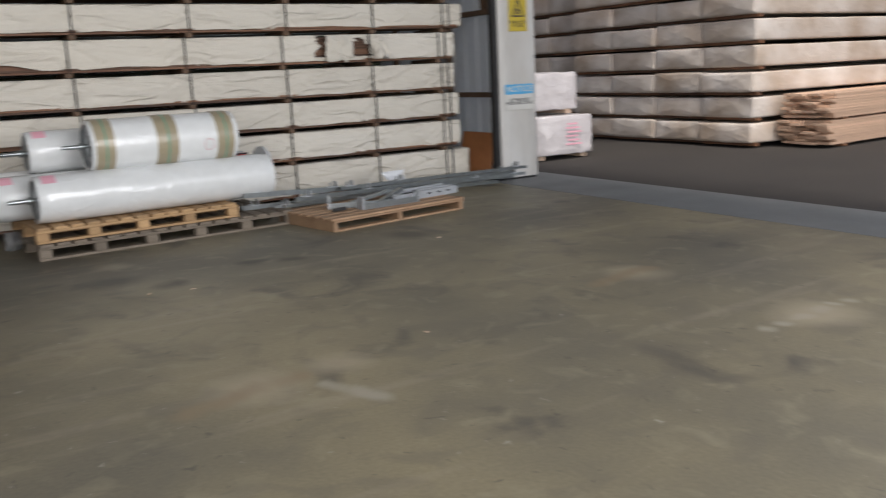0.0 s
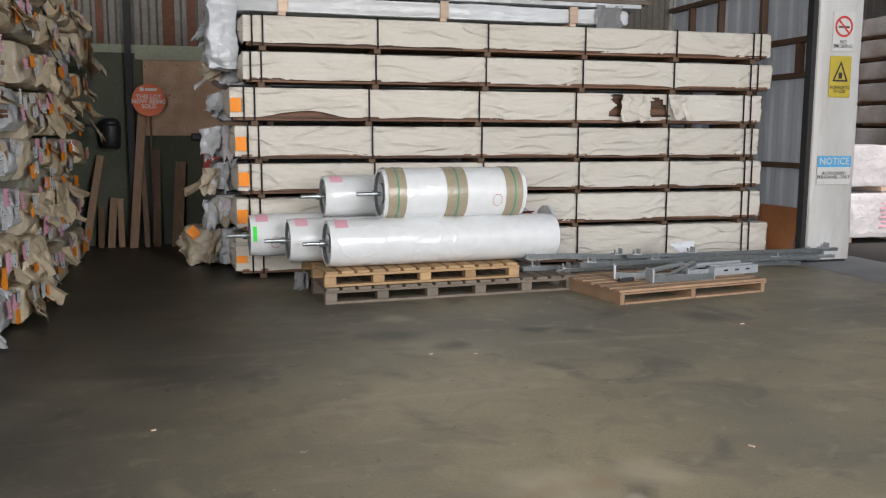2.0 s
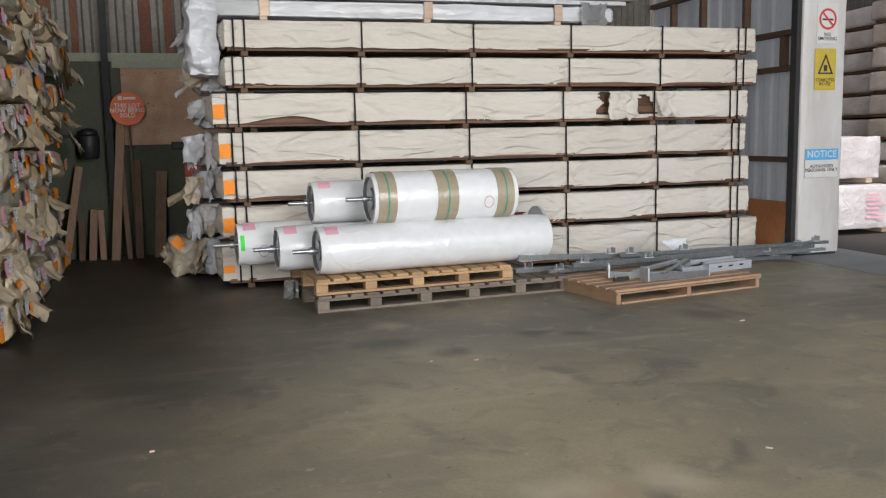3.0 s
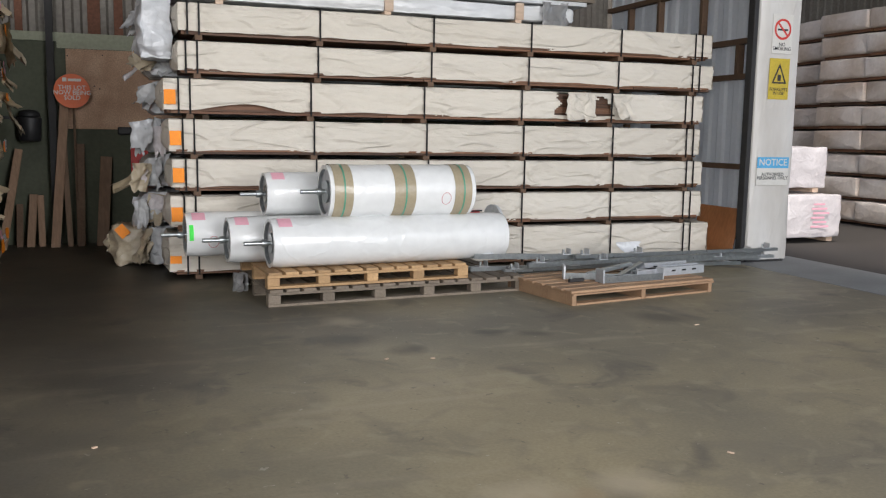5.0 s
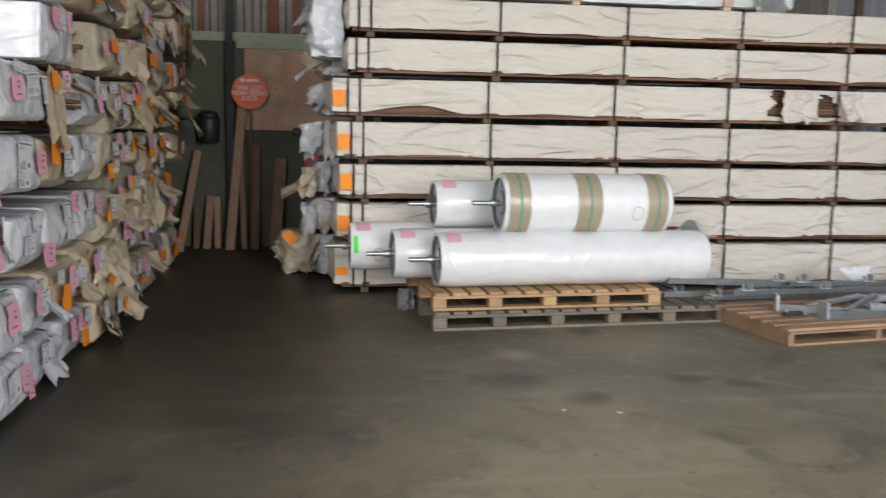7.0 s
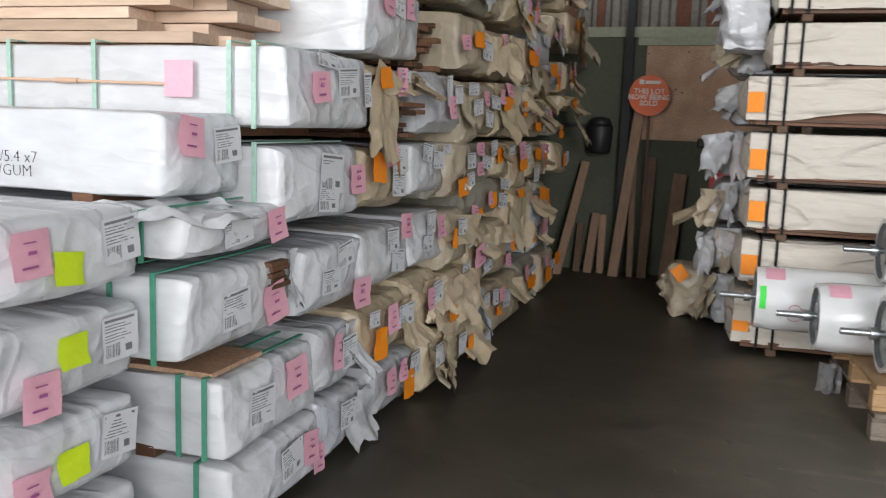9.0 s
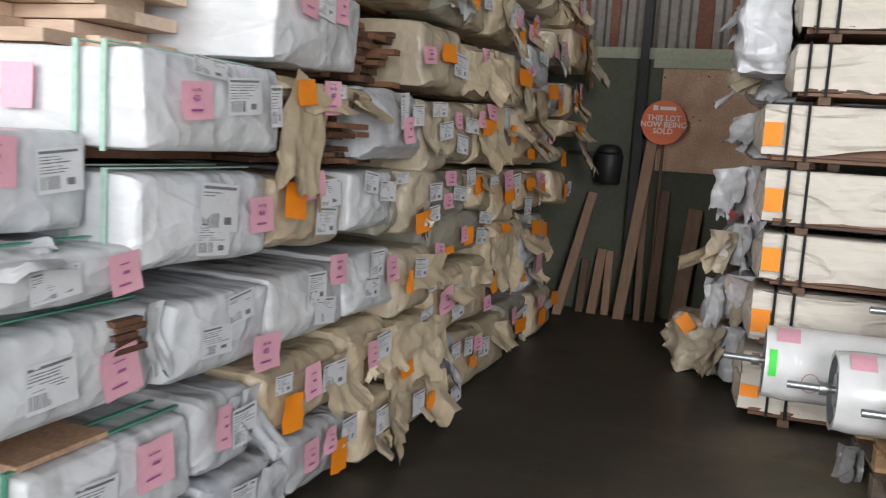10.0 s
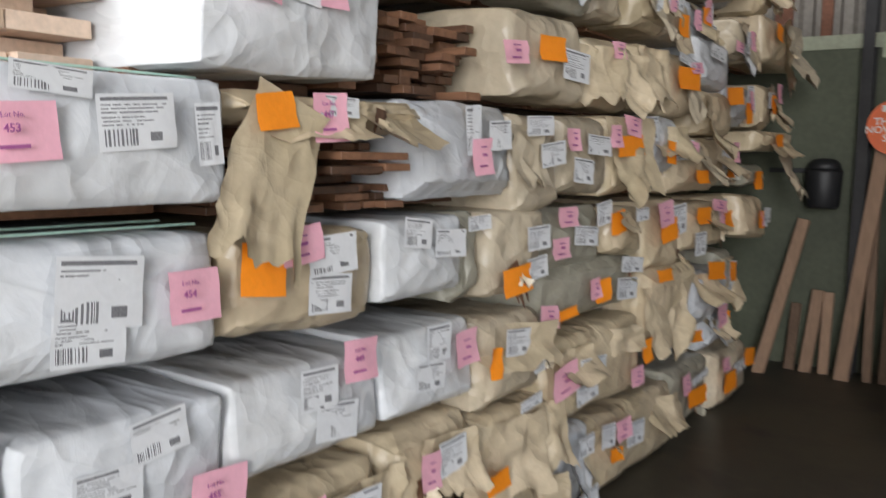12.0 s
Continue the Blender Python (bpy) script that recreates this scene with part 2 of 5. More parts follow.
def concrete():
    m = mat("stained_concrete_floor", (0.235, 0.20, 0.128), 0.5, var=0.1, scale=0.6, fine=55, bump=0.04, second=(0.125, 0.113, 0.088), spread=0.3)
    nt = m.node_tree
    n, l = nt.nodes, nt.links
    b = n["Principled BSDF"]
    src = b.inputs["Base Color"].links[0].from_socket
    tc = n.new("ShaderNodeTexCoord")
    st = n.new("ShaderNodeTexNoise")
    st.inputs["Scale"].default_value, st.inputs["Detail"].default_value, st.inputs["Distortion"].default_value = 1.6, 8, 0.6
    l.new(tc.outputs["Object"], st.inputs["Vector"])
    r = n.new("ShaderNodeMapRange")
    r.inputs[1].default_value, r.inputs[2].default_value = 0.60, 0.72
    l.new(st.outputs["Fac"], r.inputs[0])
    mx = n.new("ShaderNodeMixRGB")
    mx.inputs[2].default_value = (0.08, 0.072, 0.062, 1)
    l.new(r.outputs[0], mx.inputs[0])
    l.new(src, mx.inputs[1])
    # scuffs and tyre tracks, drawn out lengthwise
    mp = n.new("ShaderNodeMapping")
    mp.inputs["Scale"].default_value = (0.35, 2.6, 1)
    mp.inputs["Rotation"].default_value = (0, 0, 0.5)
    l.new(tc.outputs["Object"], mp.inputs["Vector"])
    sc = n.new("ShaderNodeTexNoise")
    sc.inputs["Scale"].default_value, sc.inputs["Detail"].default_value = 1.8, 7
    l.new(mp.outputs[0], sc.inputs["Vector"])
    r2 = n.new("ShaderNodeMapRange")
    r2.inputs[1].default_value, r2.inputs[2].default_value, r2.inputs[4].default_value = 0.58, 0.75, 0.6
    l.new(sc.outputs["Fac"], r2.inputs[0])
    m2 = n.new("ShaderNodeMixRGB")
    m2.inputs[2].default_value = (0.29, 0.245, 0.18, 1)
    l.new(r2.outputs[0], m2.inputs[0])
    l.new(mx.outputs[0], m2.inputs[1])
    # floor darkened into the aisle and bays: grime plus their shade put into colour
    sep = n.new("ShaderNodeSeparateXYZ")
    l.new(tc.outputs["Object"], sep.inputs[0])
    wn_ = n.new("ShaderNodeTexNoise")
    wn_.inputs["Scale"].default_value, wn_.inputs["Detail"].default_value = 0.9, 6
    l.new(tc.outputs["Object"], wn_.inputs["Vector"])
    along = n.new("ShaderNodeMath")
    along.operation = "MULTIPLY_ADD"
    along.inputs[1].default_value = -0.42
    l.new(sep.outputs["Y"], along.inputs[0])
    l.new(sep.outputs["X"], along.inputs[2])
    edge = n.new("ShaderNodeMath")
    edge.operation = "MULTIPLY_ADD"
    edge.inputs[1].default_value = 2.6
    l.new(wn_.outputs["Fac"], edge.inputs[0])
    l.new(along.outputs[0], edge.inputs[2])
    bay_shade = n.new("ShaderNodeMapRange")
    bay_shade.inputs[1].default_value, bay_shade.inputs[2].default_value = 1.0, 3.6
    bay_shade.inputs[3].default_value, bay_shade.inputs[4].default_value = 0.25, 1.36
    l.new(edge.outputs[0], bay_shade.inputs[0])
    last = m2.outputs[0]
    # cloudy mottling, small drips and dusty blots
    for size, lo, hi, amount, col in ((3.4, 0.50, 0.66, 0.45, (0.13, 0.115, 0.09, 1)), (4.6, 0.56, 0.72, 0.4, (0.30, 0.265, 0.18, 1)), (13.0, 0.66, 0.72, 0.6, (0.07, 0.062, 0.052, 1)), (21.0, 0.69, 0.74, 0.5, (0.4, 0.37, 0.32, 1))):
        nz = n.new("ShaderNodeTexNoise")
        nz.inputs["Scale"].default_value, nz.inputs["Detail"].default_value, nz.inputs["Distortion"].default_value = size, 5, 0.8
        l.new(tc.outputs["Object"], nz.inputs["Vector"])
        cut = n.new("ShaderNodeMapRange")
        cut.inputs[1].default_value, cut.inputs[2].default_value, cut.inputs[4].default_value = lo, hi, amount
        l.new(nz.outputs["Fac"], cut.inputs[0])
        blot = n.new("ShaderNodeMixRGB")
        blot.inputs[2].default_value = col
        l.new(cut.outputs[0], blot.inputs[0])
        l.new(last, blot.inputs[1])
        last = blot.outputs[0]
    # single oil stains and rubbed pale patches: place, radius, colour
    for x, y, r, col in STAINS:
        far = n.new("ShaderNodeVectorMath")
        far.operation = "DISTANCE"
        wp = n.new("ShaderNodeMixRGB")
        wp.blend_type = "ADD"
        wp.inputs[0].default_value = 0.35
        l.new(tc.outputs["Object"], wp.inputs[1])
        l.new(st.outputs["Color"], wp.inputs[2])
        l.new(wp.outputs[0], far.inputs[0])
        far.inputs[1].default_value = (x + 0.17, y + 0.17, 0.17)
        rg = n.new("ShaderNodeMapRange")
        rg.inputs[1].default_value, rg.inputs[2].default_value, rg.inputs[3].default_value, rg.inputs[4].default_value = r * 0.3, r, 0.75, 0.0
        l.new(far.outputs["Value"], rg.inputs[0])
        mm = n.new("ShaderNodeMixRGB")
        mm.inputs[2].default_value = (*col, 1)
        l.new(rg.outputs[0], mm.inputs[0])
        l.new(last, mm.inputs[1])
        last = mm.outputs[0]
    # scales the whole floor colour by that painted shade and grime
    patchy = n.new("ShaderNodeHueSaturation")
    l.new(bay_shade.outputs[0], patchy.inputs["Value"])
    l.new(last, patchy.inputs["Color"])
    l.new(patchy.outputs[0], b.inputs["Base Color"])
    return m


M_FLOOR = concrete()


# ---------- mesh helpers ----------
class Build:
    """Collects faces for one mesh."""

    def __init__(self):
        self.v, self.f, self.mi, self.mats, self.smooth = [], [], [], [], []

    def slot(self, m):
        if m not in self.mats:
            self.mats.append(m)
        return self.mats.index(m)

    def add(self, verts, faces, m, smooth=False):
        o, s = len(self.v), self.slot(m)
        self.v += [tuple(p) for p in verts]
        self.f += [tuple(i + o for i in f) for f in faces]
        self.mi += [s] * len(faces)
        self.smooth += [smooth] * len(faces)
        return self

    def box(self, lo, hi, m, bev=0.0, at=None):
        """A box from lo to hi, its upright edges and rims chamfered by bev."""
        (x0, y0, z0), (x1, y1, z1) = lo, hi
        if bev <= 0:
            vs = [(x, y, z) for z in (z0, z1) for x, y in ((x0, y0), (x1, y0), (x1, y1), (x0, y1))]
            fs = [(3, 2, 1, 0), (4, 5, 6, 7), (0, 1, 5, 4), (1, 2, 6, 5), (2, 3, 7, 6), (3, 0, 4, 7)]
        else:
            b = min(bev, (x1 - x0) / 2.2, (y1 - y0) / 2.2, (z1 - z0) / 2.2)
            def ring(i, z):
                return [(x0 + b + i, y0 + i, z), (x1 - b - i, y0 + i, z), (x1 - i, y0 + b + i, z), (x1 - i, y1 - b - i, z),
                        (x1 - b - i, y1 - i, z), (x0 + b + i, y1 - i, z), (x0 + i, y1 - b - i, z), (x0 + i, y0 + b + i, z)]
            vs = ring(b * 0.5, z0) + ring(0, z0 + b) + ring(0, z1 - b) + ring(b * 0.5, z1)
            fs = [tuple(range(7, -1, -1)), tuple(range(24, 32))]
            for k in range(3):
                fs += [(k * 8 + i, k * 8 + (i + 1) % 8, k * 8 + 8 + (i + 1) % 8, k * 8 + 8 + i) for i in range(8)]
        if at is not None:
            vs = [at @ Vector(p) for p in vs]
        return self.add(vs, fs, m)

    def tube(self, a, b, r, m, sides=12, cap=True):
        a, b = Vector(a), Vector(b)
        q = (b - a).to_track_quat("Z", "Y")
        ring = [q @ Vector((r * math.cos(i * 2 * math.pi / sides), r * math.sin(i * 2 * math.pi / sides), 0)) for i in range(sides)]
        vs = [a + p for p in ring] + [b + p for p in ring]
        self.add(vs, [(i, (i + 1) % sides, sides + (i + 1) % sides, sides + i) for i in range(sides)], m, True)
        if cap:
            self.add([a + p for p in ring], [tuple(range(sides - 1, -1, -1))], m)
            self.add([b + p for p in ring], [tuple(range(sides))], m)
        return self

    def mesh(self, name):
        me = bpy.data.meshes.new(name)
        me.from_pydata(self.v, [], self.f)
        for m in self.mats:
            me.materials.append(m)
        me.polygons.foreach_set("material_index", self.mi)
        me.polygons.foreach_set("use_smooth", self.smooth)
        me.update()
        return me


def part(name, b, parent=None, label="", m=None):
    ob = new(name, b.mesh(name) if isinstance(b, Build) else b)
    if parent is not None:
        ob.parent = parent
    if m is not None:
        ob.matrix_basis = m
    return tagged(ob, label)


def thing(name, label, category, at=(0, 0, 0), group="", rz=0.0):
    ob = new(name)
    ob.empty_display_size = 0.1
    ob.matrix_basis = pose(*at, 0, 0, rz)
    return tagged(ob, label, category, group)


def structure(name, b, label=""):
    return tagged(part(name, b), label, kind="structure")


def lettering(text, size, m, at, bold=0.0):
    """Flat raised letters as a mesh, centred on at (a pose whose x runs along the words and z out of them)."""
    c = bpy.data.curves.new("letters", "FONT")
    c.body, c.size, c.align_x, c.align_y, c.extrude, c.offset = text, size, "CENTER", "CENTER", 0.0006, bold
    c.resolution_u = 2
    c.space_line = 0.82
    tmp = new("letters", c)
    me = bpy.data.meshes.new_from_object(tmp.evaluated_get(bpy.context.evaluated_depsgraph_get()))
    bpy.data.objects.remove(tmp)
    me.transform(at)
    me.materials.clear()
    me.materials.append(m)
    return me


def wob(p, s, k=0.0):
    return noise.noise(Vector((p[0] * s + k, p[1] * s + 1.7 * k, p[2] * s - k)))


def EDGE(t):
    """Crowds the steps towards the edges."""
    return t + 0.11 * math.sin(2 * math.pi * (t - 0.5))


def crease(p, s, k=0.0):
    """Flat faces between sharp folds, about -1 to 1."""
    d = noise.voronoi(Vector((p[0] * s + k, p[1] * s + 1.7 * k, p[2] * s - k)))[0]
    return 1.4 * (d[1] - d[0]) + 0.9 * d[0] - 0.75


def wrap_mesh(L, W, H, m, seed, crumple=0.012, bulge=0.015, round_=0.03, end_round=0.04, nx=44, nw=15, nh=11, skew=0.0, sag=0.0):
    """A wrapped pack: x from -L to 0 with its near end at x=0, y from 0 to W, z from 0 to H; creased, with a rounded, folded end."""
    b = Build()
    prof = []
    for i in range(nw):
        prof.append((EDGE(i / nw), 0.0))
    for i in range(nh):
        prof.append((1.0, EDGE(i / nh)))
    for i in range(nw):
        prof.append((1 - EDGE(i / nw), 1.0))
    for i in range(nh):
        prof.append((0.0, 1 - EDGE(i / nh)))
    n = len(prof)
    xs = [-L * (1 - (i / nx) ** 0.4) for i in range(nx)] + [-end_round * 0.8, -end_round * 0.3, 0.0]
    xs = sorted(set(round(x, 5) for x in xs))
    vs = []
    cuts = [0.0] * (len(xs) - 3) + [0.18, 0.5, 1.0]
    flap_a, flap_b = 0.9 + 0.5 * wob((seed, 1, 2), 1.3), 0.25 + 0.2 * wob((seed, 5, 2), 1.7)

    def place(x, u, v, inset):
        y, z = u * W, v * H
        # round the long edges
        du, dv = min(u, 1 - u) * W, min(v, 1 - v) * H
        if du < round_ and dv < round_:
            y += (round_ - du) * 0.3 * (1 if u < 0.5 else -1)
            z += (round_ - dv) * 0.3 * (1 if v < 0.5 else -1)
        y += (0.5 - u) * 2 * inset * end_round
        z += (0.5 - v) * 2 * inset * end_round * 0.8
        p = (x + seed * 3.1, y + seed * 1.3, z)
        near = 1.0 if x > -0.5 else 0.6
        f = crumple * near * (1.5 * crease((p[0] * 0.7, p[1], p[2]), 5.0, seed) + 0.8 * crease((p[0] * 0.8, p[1], p[2]), 12.0, seed + 4)
                              + 0.5 * wob(p, 5, seed))
        d = bulge * wob(p, 2.2, seed + 9)
        cy, cz = (u - 0.5) * 2, (v - 0.5) * 2
        y += cy * (f + d)
        z += cz * (f * 0.7 + d * 0.5) - sag * (1 - v) * (1 if x > -0.4 else 0.0) * (0.5 + wob((0, y + seed, 0), 3))
        x += 1.3 * crumple * crease((x, p[1], p[2]), 8.0, seed + 3) * (1 if x > -0.3 else 0.3) + skew * (v - 0.5) * (1 if x > -0.5 else 0)
        return (x, y, max(z, -sag))

    for x, c in zip(xs, cuts):
        vs += [place(x, u, v, c) for u, v in prof]
    fs = []
    for k in range(len(xs) - 1):
        fs += [(k * n + i, k * n + (i + 1) % n, (k + 1) * n + (i + 1) % n, (k + 1) * n + i) for i in range(n)]
    last = len(xs) - 1
    # the end, in shrinking rings, with the folded flaps one over the other
    base = len(vs)
    vs += vs[last * n:(last + 1) * n]
    for j, s in enumerate((0.88, 0.74, 0.6, 0.46, 0.32, 0.16)):
        o = len(vs)
        for u, v in prof:
            uu, vv = 0.5 + (u - 0.5) * s, 0.5 + (v - 0.5) * s
            x, y, z = place(0.003 + 0.003 * (j + 1), uu, vv, 1.0 * s)
            over = flap_a * min(uu, 1 - uu) * W / H + flap_b - vv
            x += 0.009 * max(0.0, min(1.0, over * 8))
            vs.append((x, y, z))
        fs += [(base + i, base + (i + 1) % n, o + (i + 1) % n, o + i) for i in range(n)]
        base = o
    fs.append(tuple(base + i for i in range(n)))
    fs.append(tuple(range(n - 1, -1, -1)))
    b.add(vs, fs, m, True)
    return b


def crumpled_sheet(w, h, m, seed, fold=0.03, curl=0.06, n=14, ragged=0.12, droop=0.0, flare=0.0):
    """A loose sheet of wrap: hangs from z=0 down to -h, w wide along y, its lower edge curling out along +x, with ragged edges, sharp folds and thickness."""
    b = Build()
    front, back = [], []
    lean, pinch = 0.5 * wob((seed, 3, 1), 1.7), 0.35 + 0.5 * abs(wob((seed, 8, 2), 1.3))
    for j in range(n + 1):
        for i in range(n + 1):
            u, v = i / n - 0.5, j / n
            e = 1 + ragged * wob((v * 3, seed, 0), 1.0, seed) + 0.6 * ragged * wob((v * 11, seed, u), 1.0, seed + 2)
            y = u * w * e * (1 - pinch * v * abs(wob((seed, v, 1), 1.5, 2))) + lean * w * v * v * 0.5 + u * w * flare * v
            z = -v * h * (1 + ragged * 2.2 * wob((u * 3, seed, 7), 1.0, seed) + ragged * wob((u * 9, seed, 3), 1.0, seed))
            x = fold * (0.5 * wob((u * 2.0, v * 2.0, seed), 1.0, 3) + 1.1 * crease((u * w * 5, v * h * 5, seed), 1.25, 8) + 0.25 * crease((u * w * 5, v * h * 5, seed), 3.2, 5)) + curl * v * v + droop * v
            front.append((x, y, z))
            back.append((x - 0.002, y, z))
    q = [(j * (n + 1) + i, j * (n + 1) + i + 1, (j + 1) * (n + 1) + i + 1, (j + 1) * (n + 1) + i) for j in range(n) for i in range(n)]
    b.add(front, [f[::-1] for f in q], m, True)
    b.add(back, q, m, True)
    return b


def slip(w, h, m, seed=0, curl=0.008):
    """A slip of paper, flat on the y-z plane facing +x, centred, one corner lifting."""
    b = Build()
    n = 3
    vs = []
    for j in range(n + 1):
        for i in range(n + 1):
            u, v = i / n - 0.5, j / n - 0.5
            vs.append((curl * (0.5 + wob((u * 2 + seed, v * 2, seed), 1.3, seed)) + curl * max(0, -v) * 1.5, u * w, v * h))
    fs = [(j * (n + 1) + i, j * (n + 1) + i + 1, (j + 1) * (n + 1) + i + 1, (j + 1) * (n + 1) + i) for j in range(n) for i in range(n)]
    b.add(vs, fs, m, True)
    b.add([(x - 0.0015, y, z) for x, y, z in vs], [f[::-1] for f in fs], m, True)
    return b


def printed_label(w, h, rng):
    """A white label with unreadable print: one sheet whose cells carry a heading bar, lines of type and a bar code."""
    w, h = (w * 0.85, h * 0.9) if w > 0.16 else (w, h)
    b = Build()
    ys = [0.0, 0.05]
    while ys[-1] < 0.92:
        ys.append(ys[-1] + rng.choice((0.012, 0.02, 0.03)))
    ys += [0.95, 1.0]
    # heights of the printed lines: a bold heading, fine type, a bar code with a mark beside it
    zs, kinds = [0.0], []
    for step, what in ((0.07, ""), (0.05, "code"), (0.07, "both"), (0.06, "both"), (0.06, "code"), (0.05, ""), (0.018, "type"), (0.035, ""), (0.018, "type"), (0.035, ""), (0.018, "type"),
                       (0.05, ""), (0.022, "type"), (0.035, ""), (0.018, "type"), (0.035, ""), (0.018, "type"), (0.05, ""), (0.05, "head"), (0.05, "")):
        zs.append(zs[-1] + step)
        kinds.append(what)
    zs = [z / zs[-1] for z in zs]
    ends = [rng.uniform(0.45, 0.9) for _ in zs]
    k = rng.random() * 9
    vs = [(0.004 * (0.5 + wob((y * 2 + k, z * 2, k), 1.3, k)) + 0.004 * max(0, 0.5 - z), (y - 0.5) * w, (z - 0.5) * h) for z in zs for y in ys]
    n = len(ys)
    groups = {M_LABEL: [], M_GREYINK: []}
    for j in range(len(zs) - 1):
        for i in range(n - 1):
            y, ink = ys[i], False
            if 0 < i < n - 2:
                what = kinds[j]
                if what == "head":
                    ink = y < 0.9
                elif what == "type":
                    ink = y < ends[j] and wob((y * 40, j, k), 1.0) > -0.3
                elif what:
                    ink = (y < 0.46 and i % 2 == 0) or (what == "both" and 0.62 < y < 0.8)
            groups[M_GREYINK if ink else M_LABEL].append((j * n + i, j * n + i + 1, (j + 1) * n + i + 1, (j + 1) * n + i))
    o = len(b.v)
    b.v += vs
    for m, fs in groups.items():
        b.f += fs
        b.mi += [b.slot(m)] * len(fs)
        b.smooth += [False] * len(fs)
    b.add([(x - 0.0015, y, z) for x, y, z in ((vs[0]), (vs[n - 1]), (vs[-1]), (vs[-n]))], [(3, 2, 1, 0)], M_LABEL)
    return b


# ---------- the setting ----------
def corrugated(name, a, b_, z0, z1, m, pitch=0.19, depth=0.03, label="", thick=0.012):
    """An upright ribbed sheet from a to b_ (x, y), its ribs trapezoid, with thickness."""
    a, b_ = Vector((*a, 0)), Vector((*b_, 0))
    d = b_ - a
    L = d.length
    d.normalize()
    nrm = Vector((-d.y, d.x, 0))
    pts, s = [], 0.0
    while s < L:
        pts += [(s, 0), (s + pitch * 0.35, 0), (s + pitch * 0.5, depth), (s + pitch * 0.85, depth)]
        s += pitch
    pts = [(min(p, L), h) for p, h in pts] + [(L, 0)]
    o = Build()
    for off, flip in ((0.0, False), (-thick, True)):
        lo = [a + d * p + nrm * (h + off) + Vector((0, 0, z0)) for p, h in pts]
        vs = lo + [p + Vector((0, 0, z1 - z0)) for p in lo]
        n = len(pts)
        fs = [(i, i + 1, n + i + 1, n + i) for i in range(n - 1)]
        o.add(vs, [f[::-1] for f in fs] if flip else fs, m)
    return structure(name, o, label)


XW, YB, ROOF = 6.0, 2.95, 6.2
structure("ground", Build().box((-60, -60, -0.6), (80, 60, -0.012), M_ASPH), "dark grey-brown yard floor outside the shed")
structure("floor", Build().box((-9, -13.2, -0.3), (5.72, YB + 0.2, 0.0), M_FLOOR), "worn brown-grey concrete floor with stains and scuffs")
structure("threshold", Build().box((5.722, -13.2, -0.3), (6.72, 0.3, 0.002), M_STRIP), "paler concrete strip across the side opening")
# north wall: masonry below, iron above
structure("wall_north", Build().box((-9, YB, 0), (6.3, YB + 0.2, 2.36), M_WALLG), "old green painted wall with stains")
structure("trim", Build().box((-9, YB - 0.025, 2.36), (6.0, YB + 0.2, 2.46), M_WALLG2).box((-1.29, YB - 0.02, 2.285), (6.0, YB - 0.003, 2.36), M_WALLG2), "pale green beam along the top of the wall")
corrugated("wall_north_upper", (6.0, YB + 0.06), (-9, YB + 0.06), 2.46, ROOF, M_CORR, label="dull brown corrugated iron above the wall")
for x, w in ((-2.05, 0.13), (-1.72, 0.08), (-0.95, 0.14), (-0.66, 0.1), (-0.4, 0.16)):
    part("rusty_strip", Build().box((x, YB + 0.012, 2.46), (x + w, YB + 0.028, ROOF), M_RUST, 0.004), bpy.data.objects["wall_north_upper"])
# west and south walls
corrugated("wall_west", (-9, YB), (-9, -13.2), 0, ROOF, M_CORR, label="dull corrugated iron wall behind the packs")
# unseen south wall, its gaps set where the two added lights stand
sw = Build().box((-9, -13.3, 0), (-6.6, -13.1, ROOF), M_CORR).box((-6.6, -13.3, 6.0), (-1.8, -13.1, ROOF), M_CORR).box((-1.8, -13.3, 0), (2.0, -13.1, ROOF), M_CORR).box((2.0, -13.3, 6.0), (5.8, -13.1, ROOF), M_CORR).box((5.8, -13.3, 0), (6.0, -13.1, ROOF), M_CORR)
structure("wall_south", sw, "unseen corrugated iron wall with two gaps at the added lights")
# east wall: ribbed sheet north of the opening, lintel above it
corrugated("wall_east", (XW + 0.06, -0.3), (XW + 0.06, YB), 0, ROOF, M_CORRW, pitch=0.26, depth=0.022, label="pale ribbed sheet wall with added translucency")
structure("wall_east_lintel", Build().box((XW, -13.2, 4.6), (XW + 0.15, -0.1, ROOF), M_CORR), "iron above the side opening")
structure("ceiling", Build().box((-9.1, -13.3, ROOF), (6.2, 3.2, ROOF + 0.1), M_ROOF), "grey sheet roof")

frame_ = thing("wall_framing", "brown timber studs and girts on the pale ribbed wall", "wall framing")
frame_["kind"] = "structure"
for z in (1.02, 2.03, 2.42, 3.1):
    part("girt", Build().box((XW - 0.075, -0.28, z), (XW + 0.02, YB - 0.06, z + 0.06), M_GIRT, 0.004), frame_)
for y, z0, z1 in ((0.0, 2.09, 2.42), (0.85, 1.08, 2.03), (0.7, 2.48, 3.1), (1.6, 2.48, 3.1), (2.3, 2.48, 3.1), (2.3, 1.08, 2.03)):
    part("stud", Build().box((XW - 0.07, y, z0 + 0.002), (XW + 0.015, y + 0.06, z1 - 0.002), M_GIRT, 0.004), frame_)

